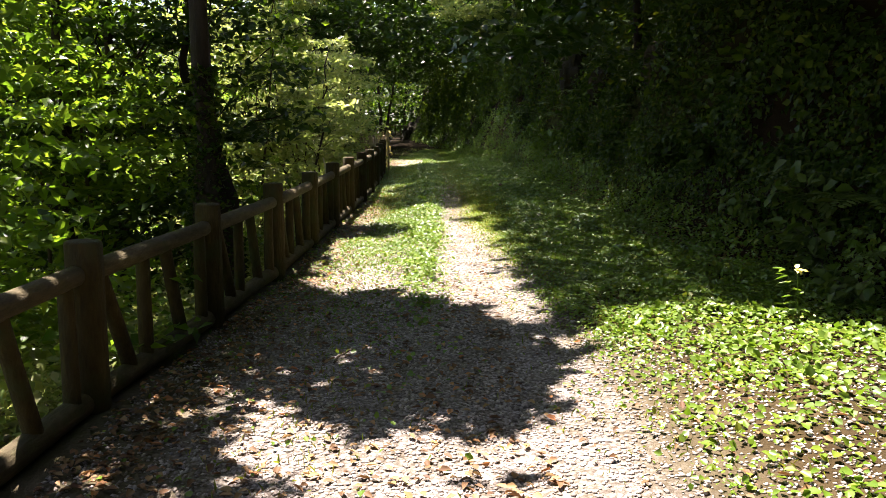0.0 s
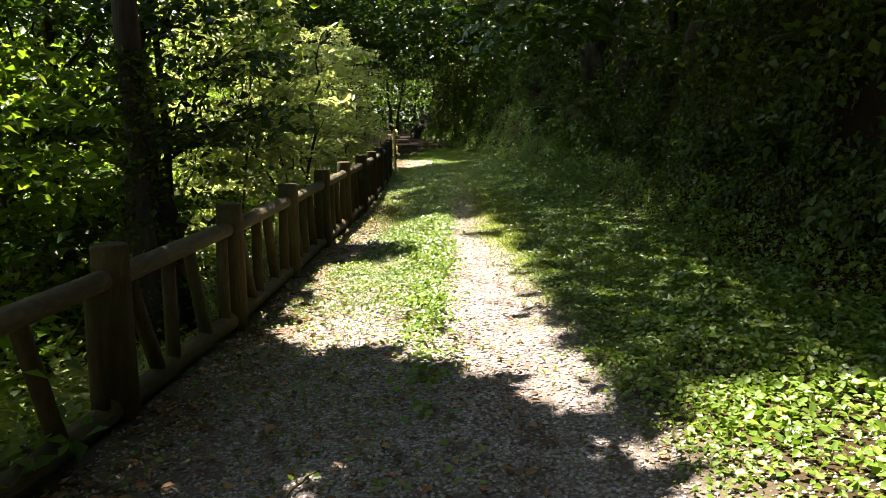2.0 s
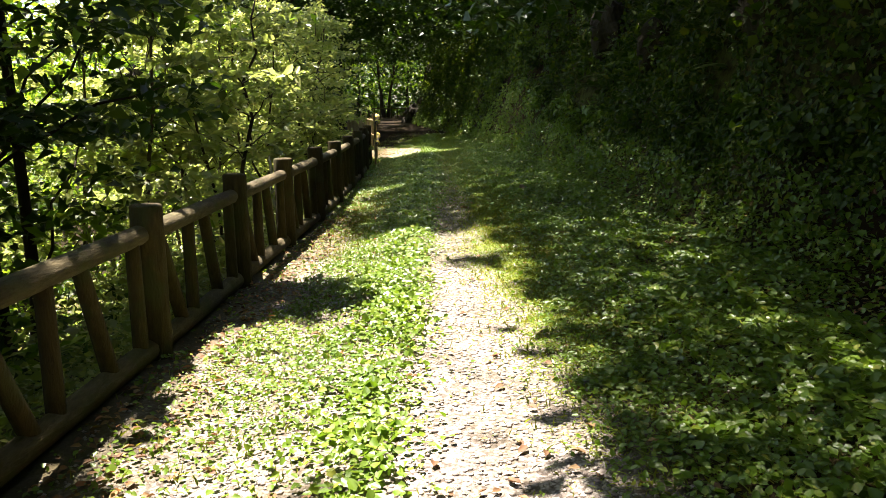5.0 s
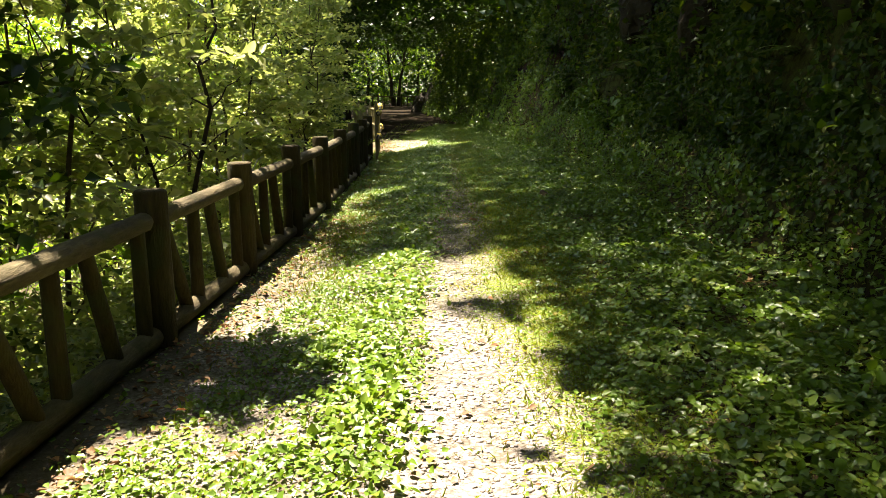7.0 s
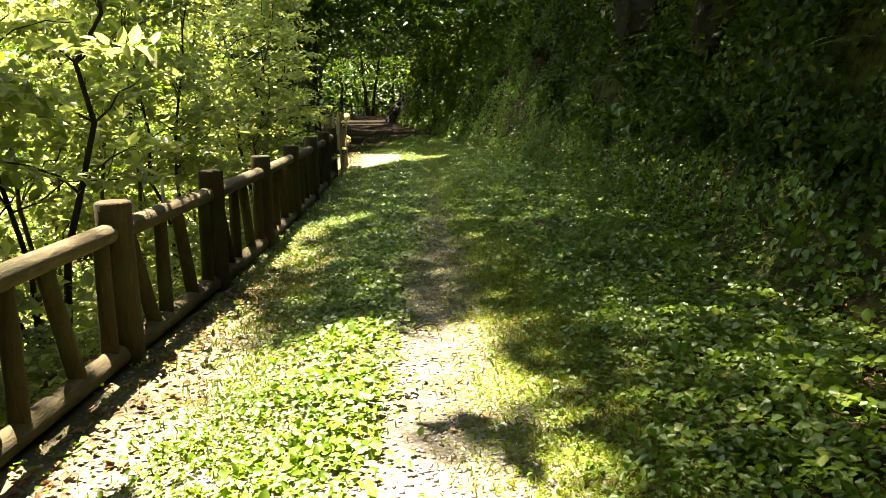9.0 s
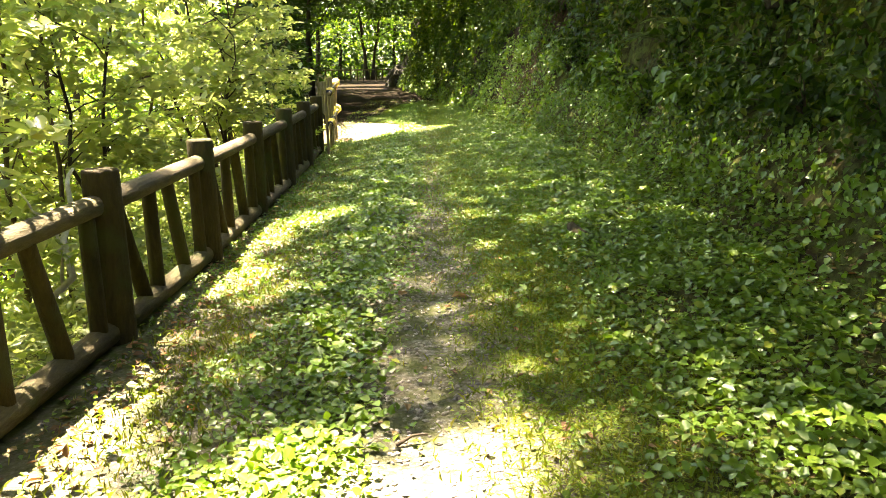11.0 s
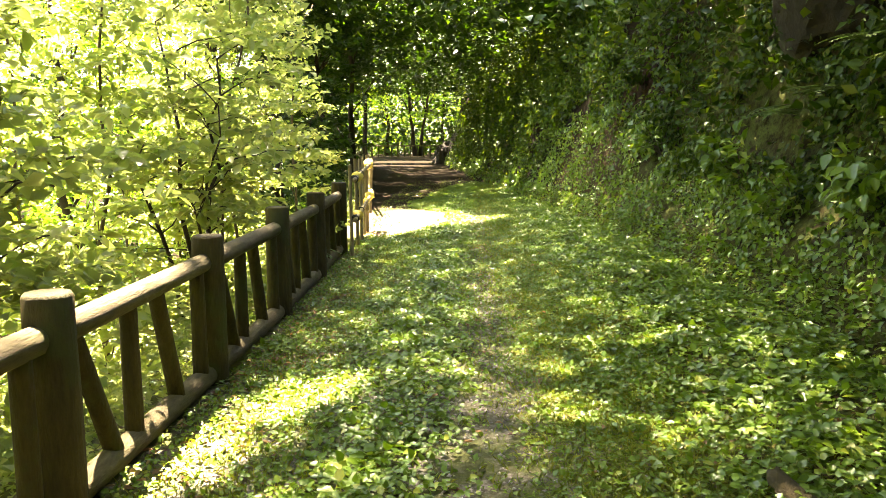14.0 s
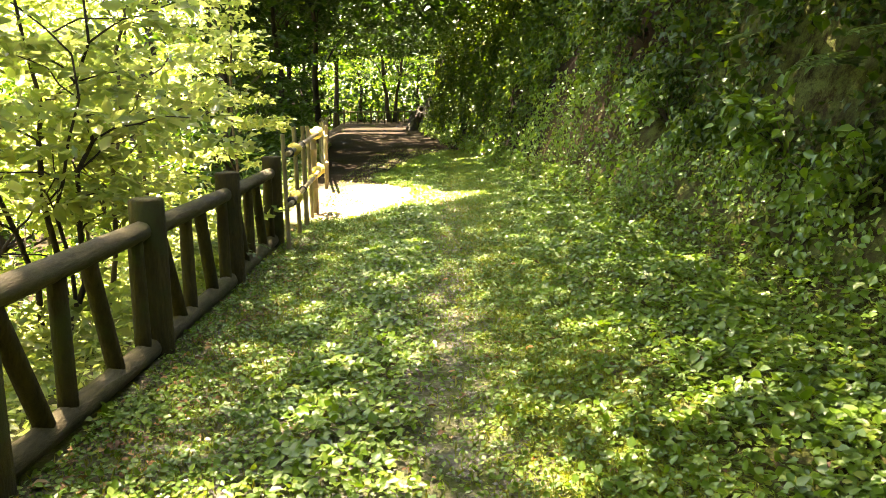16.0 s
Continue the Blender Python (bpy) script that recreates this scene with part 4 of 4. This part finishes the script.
lean = random_dirs(len(x), 0.2) * 0.6 + np.array([0, 0, 1.0])
grass = new("track_grass", array_mesh("track_grass", *leaf_arrays(p, lean, random_dirs(len(x)), ln, rng.uniform(0.003, 0.007, len(x)), False, 0.1, 2.0), GRASS))
tagged(grass, "thin yellow-green grass along the wheel tracks", "grass", kind="stuff")


turf = lambda x, y: np.exp(-((x - 1.15 - 0.15 * sway(x, y, 1.2, 3)) / 0.33) ** 2) * np.interp(y, [8, 11, 20, 25], [0.15, 1.0, 0.9, 0.4]) * (0.75 + 0.4 * sway(x, y, 0.3, 8))
x, y = place(260000, turf, 7.5, 26, 0.5, 1.9)
lean = random_dirs(len(x), 0.15) + np.array([0, 0, 0.35])
blades = new("verge_grass", array_mesh("verge_grass", *leaf_arrays(np.stack([x, y, land(x, y) + 0.01], 1), lean, random_dirs(len(x)) * 0.4 + np.array([0, 0, 1.0]), rng.uniform(0.02, 0.05, len(x)), rng.uniform(0.004, 0.008, len(x)), False, 0.1, 0.4), TURF))
tagged(blades, "short yellow-green turf beside the bare wheel track", "grass", kind="stuff")


def stones(n, fn, y0, y1, s0, s1, power):
    x, y = place(n, fn, y0, y1, power=power)
    n = len(x)
    s = rng.uniform(s0, s1, n)
    base = unit(np.array([(1, 0, 0.1), (0.2, 1, 0), (-1, 0.2, 0.1), (0, -1, 0), (0.1, 0, 1), (0, 0, -1)], float)) * np.array([1, 0.8, 0.6])
    a = rng.uniform(0, 6.283, n)
    c, d = np.cos(a)[:, None], np.sin(a)[:, None]
    b = base[None] * rng.uniform(0.65, 1.3, (n, 6, 3)) * s[:, None, None]
    v = np.stack([b[:, :, 0] * c - b[:, :, 1] * d, b[:, :, 0] * d + b[:, :, 1] * c, b[:, :, 2]], 2)
    v += np.stack([x, y, land(x, y) + s * 0.12], 1)[:, None]
    f = np.array([(0, 1, 4), (1, 2, 4), (2, 3, 4), (3, 0, 4), (1, 0, 5), (2, 1, 5), (3, 2, 5), (0, 3, 5)])
    return v.reshape(-1, 3), (np.arange(n)[:, None, None] * 6 + f[None]).reshape(-1, 3)


bare = lambda x, y: np.clip(1 - cover(x, y) * 1.1, 0, 1) * np.interp(y, [9, 14, 20, 26], [1, 0.75, 0.7, 0.3]) * np.clip(1.25 - np.abs(x - 0.35) * np.interp(y, [6, 12], [0.2, 1.0]), 0.12, 1)
gravel = new("track_gravel", array_mesh("track_gravel", *stones(80000, bare, 2.2, 26, 0.006, 0.019, 1.45), GRAVEL))
tagged(gravel, "pale grey crushed gravel lying on the track", "gravel", kind="stuff")

litter = lambda x, y: np.clip(np.exp(-((x - fence_x(y) - 0.3) / 0.3) ** 2) + 0.07 + 0.3 * (x < 0.6) * np.interp(y, [6.5, 8.5], [1, 0]) + 0.9 * dry_patch(x, y), 0, 1)
x, y = place(42000, litter, 2.2, 30, power=1.4)
p = np.stack([x, y, land(x, y) + 0.018], 1)
ln = rng.uniform(0.02, 0.07, len(x))
fallen = new("leaf_litter", array_mesh("leaf_litter", *leaf_arrays(p, random_dirs(len(x), 0.1), unit(rng.normal(size=p.shape) * 0.25 + np.array([0, 0, 1.0])), ln, ln * 0.55, True, 0.25), DRYLEAF))
tagged(fallen, "dry brown fallen leaves along the foot of the fence", "leaf litter", kind="stuff")


# ---- bamboo barrier after the log fence ----
def cane(name, a, b, r, parent, mat=BAMBOO):
    a, b = np.array(a, float), np.array(b, float)
    ln = np.linalg.norm(b - a)
    k = max(3, int(ln / 0.26))
    ts, rad = [], []
    for i in range(k):
        for u, q in ((0.0, 1.14), (0.04, 0.98), (0.5, 0.96), (0.96, 0.98)):
            ts.append((i + u) / k)
            rad.append(r * q)
    ts.append(1.0)
    rad.append(r * 1.1)
    return part(name, smooth(array_mesh(name, *tube_arrays([a + (b - a) * t for t in ts], rad, 9), mat)), parent)


def knot(name, p, r, mat, parent, seed, label):
    me = rock_mesh(name, (r, r * 1.1, r), mat, seed, 2)
    smooth(me)
    ob = part(name, me, parent, label)
    ob.location = p
    return ob


barrier = tagged(new("bamboo_barrier"), "bamboo pole barrier tied with black cord and yellow rope", "barrier")
def bx(y):
    return float(np.interp(y, [24.4, 25, 27, 29, 32, 36, 42, 50], [-1.15, -1.18, -1.32, -1.5, -1.9, -2.7, -3.6, -4.6]))


for y, top, r in ((24.6, 1.2, 0.024), (25.5, 1.24, 0.026), (26.15, 1.1, 0.024), (26.3, 1.24, 0.024), (26.9, 1.22, 0.025), (27.4, 1.16, 0.05)):
    z = float(land(bx(y), y))
    cane("pole", (bx(y), y, z - 0.15), (bx(y) + random.uniform(-0.03, 0.03), y, z + top), r, barrier)
for z0, z1 in ((0.87, 0.98), (0.36, 0.46)):
    cane("cross_pole", (bx(24.4) + 0.06, 24.4, z0), (bx(27.7) + 0.08, 27.7, z1), 0.026, barrier)
    for y, mat, nm, r in ((24.62, TIE, "cord_tie", 0.05), (24.95, TAPE, "rope_wrap", 0.07), (25.55, TIE, "cord_tie", 0.045), (26.6, TAPE, "rope_wrap", 0.05), (27.35, TAPE, "rope_wrap", 0.075), (27.62, TAPE, "rope_wrap", 0.08)):
        if nm == "rope_wrap" and z0 > 0.5 and y == 26.6:
            continue
        knot(nm, (bx(y) + 0.045, y, z0 + (z1 - z0) * (y - 24.4) / 3.3), r, mat, barrier, y * 3 + z0, "wound yellow rope" if mat is TAPE else "black cord")

pickets = tagged(new("bamboo_picket_fence"), "old brown bamboo picket fence along the track edge", "fence")
for i in range(34):
    y = 30.5 + i * 0.52
    z = float(land(bx(y), y))
    cane("picket", (bx(y), y, z - 0.1), (bx(y) + random.uniform(-0.05, 0.05), y, z + random.uniform(0.95, 1.15)), 0.03, pickets)
for z0 in (0.35, 0.8):
    for y in (30, 36, 42):
        cane("cross_pole", (bx(y) + 0.05, y, z0), (bx(y + 6) + 0.05, y + 6, z0), 0.026, pickets)

far_fence = tagged(new("end_fence"), "dark wooden fence across the end of the track", "fence")
for i in range(19):
    x = -9.5 + i * 0.5
    log("post" if i % 4 == 0 else "baluster", (x, 76, -0.2), (x, 76, 0.95 if i % 4 == 0 else 0.75), 0.07 if i % 4 == 0 else 0.04, 0.06 if i % 4 == 0 else 0.04, LOG, far_fence)
log("top_rail", (-9.6, 76, 0.72), (-0.4, 76, 0.72), 0.055, 0.055, RAIL, far_fence)


# ---- small things ----
plant = tagged(new("flowering_weed"), "tall weed with pale yellow top leaves below the bank", "plant")
plant.location = (2.84, 5.8, float(land(2.84, 5.8)))
part("stem", tube("stem", branch_points((0, 0, -0.02), (-0.06, 0, 0.42), 6, 0.1), np.linspace(0.006, 0.003, 6), WEED, 5), plant)
p = np.array([(-0.02 * k, 0, 0.06 + 0.05 * k) for k in range(8) for _ in (0, 1)])
part("foliage", array_mesh("foliage", *leaf_arrays(p, random_dirs(16, 0.2), np.tile([0, 0, 1.0], (16, 1)), np.full(16, 0.10), np.full(16, 0.04), True), WEED), plant)
p = np.array([(-0.06, 0, 0.41)] * 7)
part("top_leaves", array_mesh("top_leaves", *leaf_arrays(p, random_dirs(7, 0.3), np.tile([0, 0, 1.0], (7, 1)), np.full(7, 0.09), np.full(7, 0.04), True), PETAL), plant, "pale yellow leaves")

u, w = np.meshgrid(np.linspace(-1, 1, 7), np.linspace(0, 1, 9))
ragged = 0.09 + 0.012 * np.sin(9 * w + 2) + 0.01 * np.sin(23 * w)
shell = np.stack([u * ragged * 0.7, (w - 0.5) * 0.2 + 0.012 * np.sin(7 * u), 0.05 - 0.045 * u ** 2 + 0.03 * w ** 2], -1).reshape(-1, 3)
i = (np.arange(8)[:, None] * 7 + np.arange(6)[None]).ravel()
quads = np.stack([i, i + 1, i + 8, i + 7], 1)
bark = new("bark_piece", array_mesh("bark_piece", shell, quads, LOG))
thick = bark.modifiers.new("thickness", "SOLIDIFY")
thick.thickness = 0.012
bark.location, bark.rotation_euler = (1.66, 17.37, float(land(1.66, 17.37)) + 0.03), (0.1, 0.15, 0.5)
tagged(bark, "curled dark brown piece of bark lying in the weeds", "bark")
for x, y, a, ln in ((0.35, 14.1, 0.5, 0.14), (-0.6, 5.1, 1.2, 0.3), (-0.2, 9.1, 2.6, 0.2)):
    twig = new("fallen_twig", tube("fallen_twig", branch_points((0, 0, 0), (ln * math.cos(a), ln * math.sin(a), 0.01), 5, 0.2), np.linspace(0.008, 0.004, 5), TWIG, 5))
    twig.location = (x, y, float(land(x, y)) + 0.01)
    tagged(twig, "short dark twig lying on the track", "twig", "twigs on the track")
big = new("fallen_leaf", array_mesh("fallen_leaf", *leaf_arrays(np.zeros((1, 3)), np.array([[1.0, 0.3, 0]]), np.array([[0, 0, 1.0]]), [0.12], [0.08], True, 0.3), DRYLEAF))
big.location = (0.62, 15.95, float(land(0.62, 15.95)) + 0.03)
tagged(big, "curled reddish-brown fallen leaf on the track", "leaf")
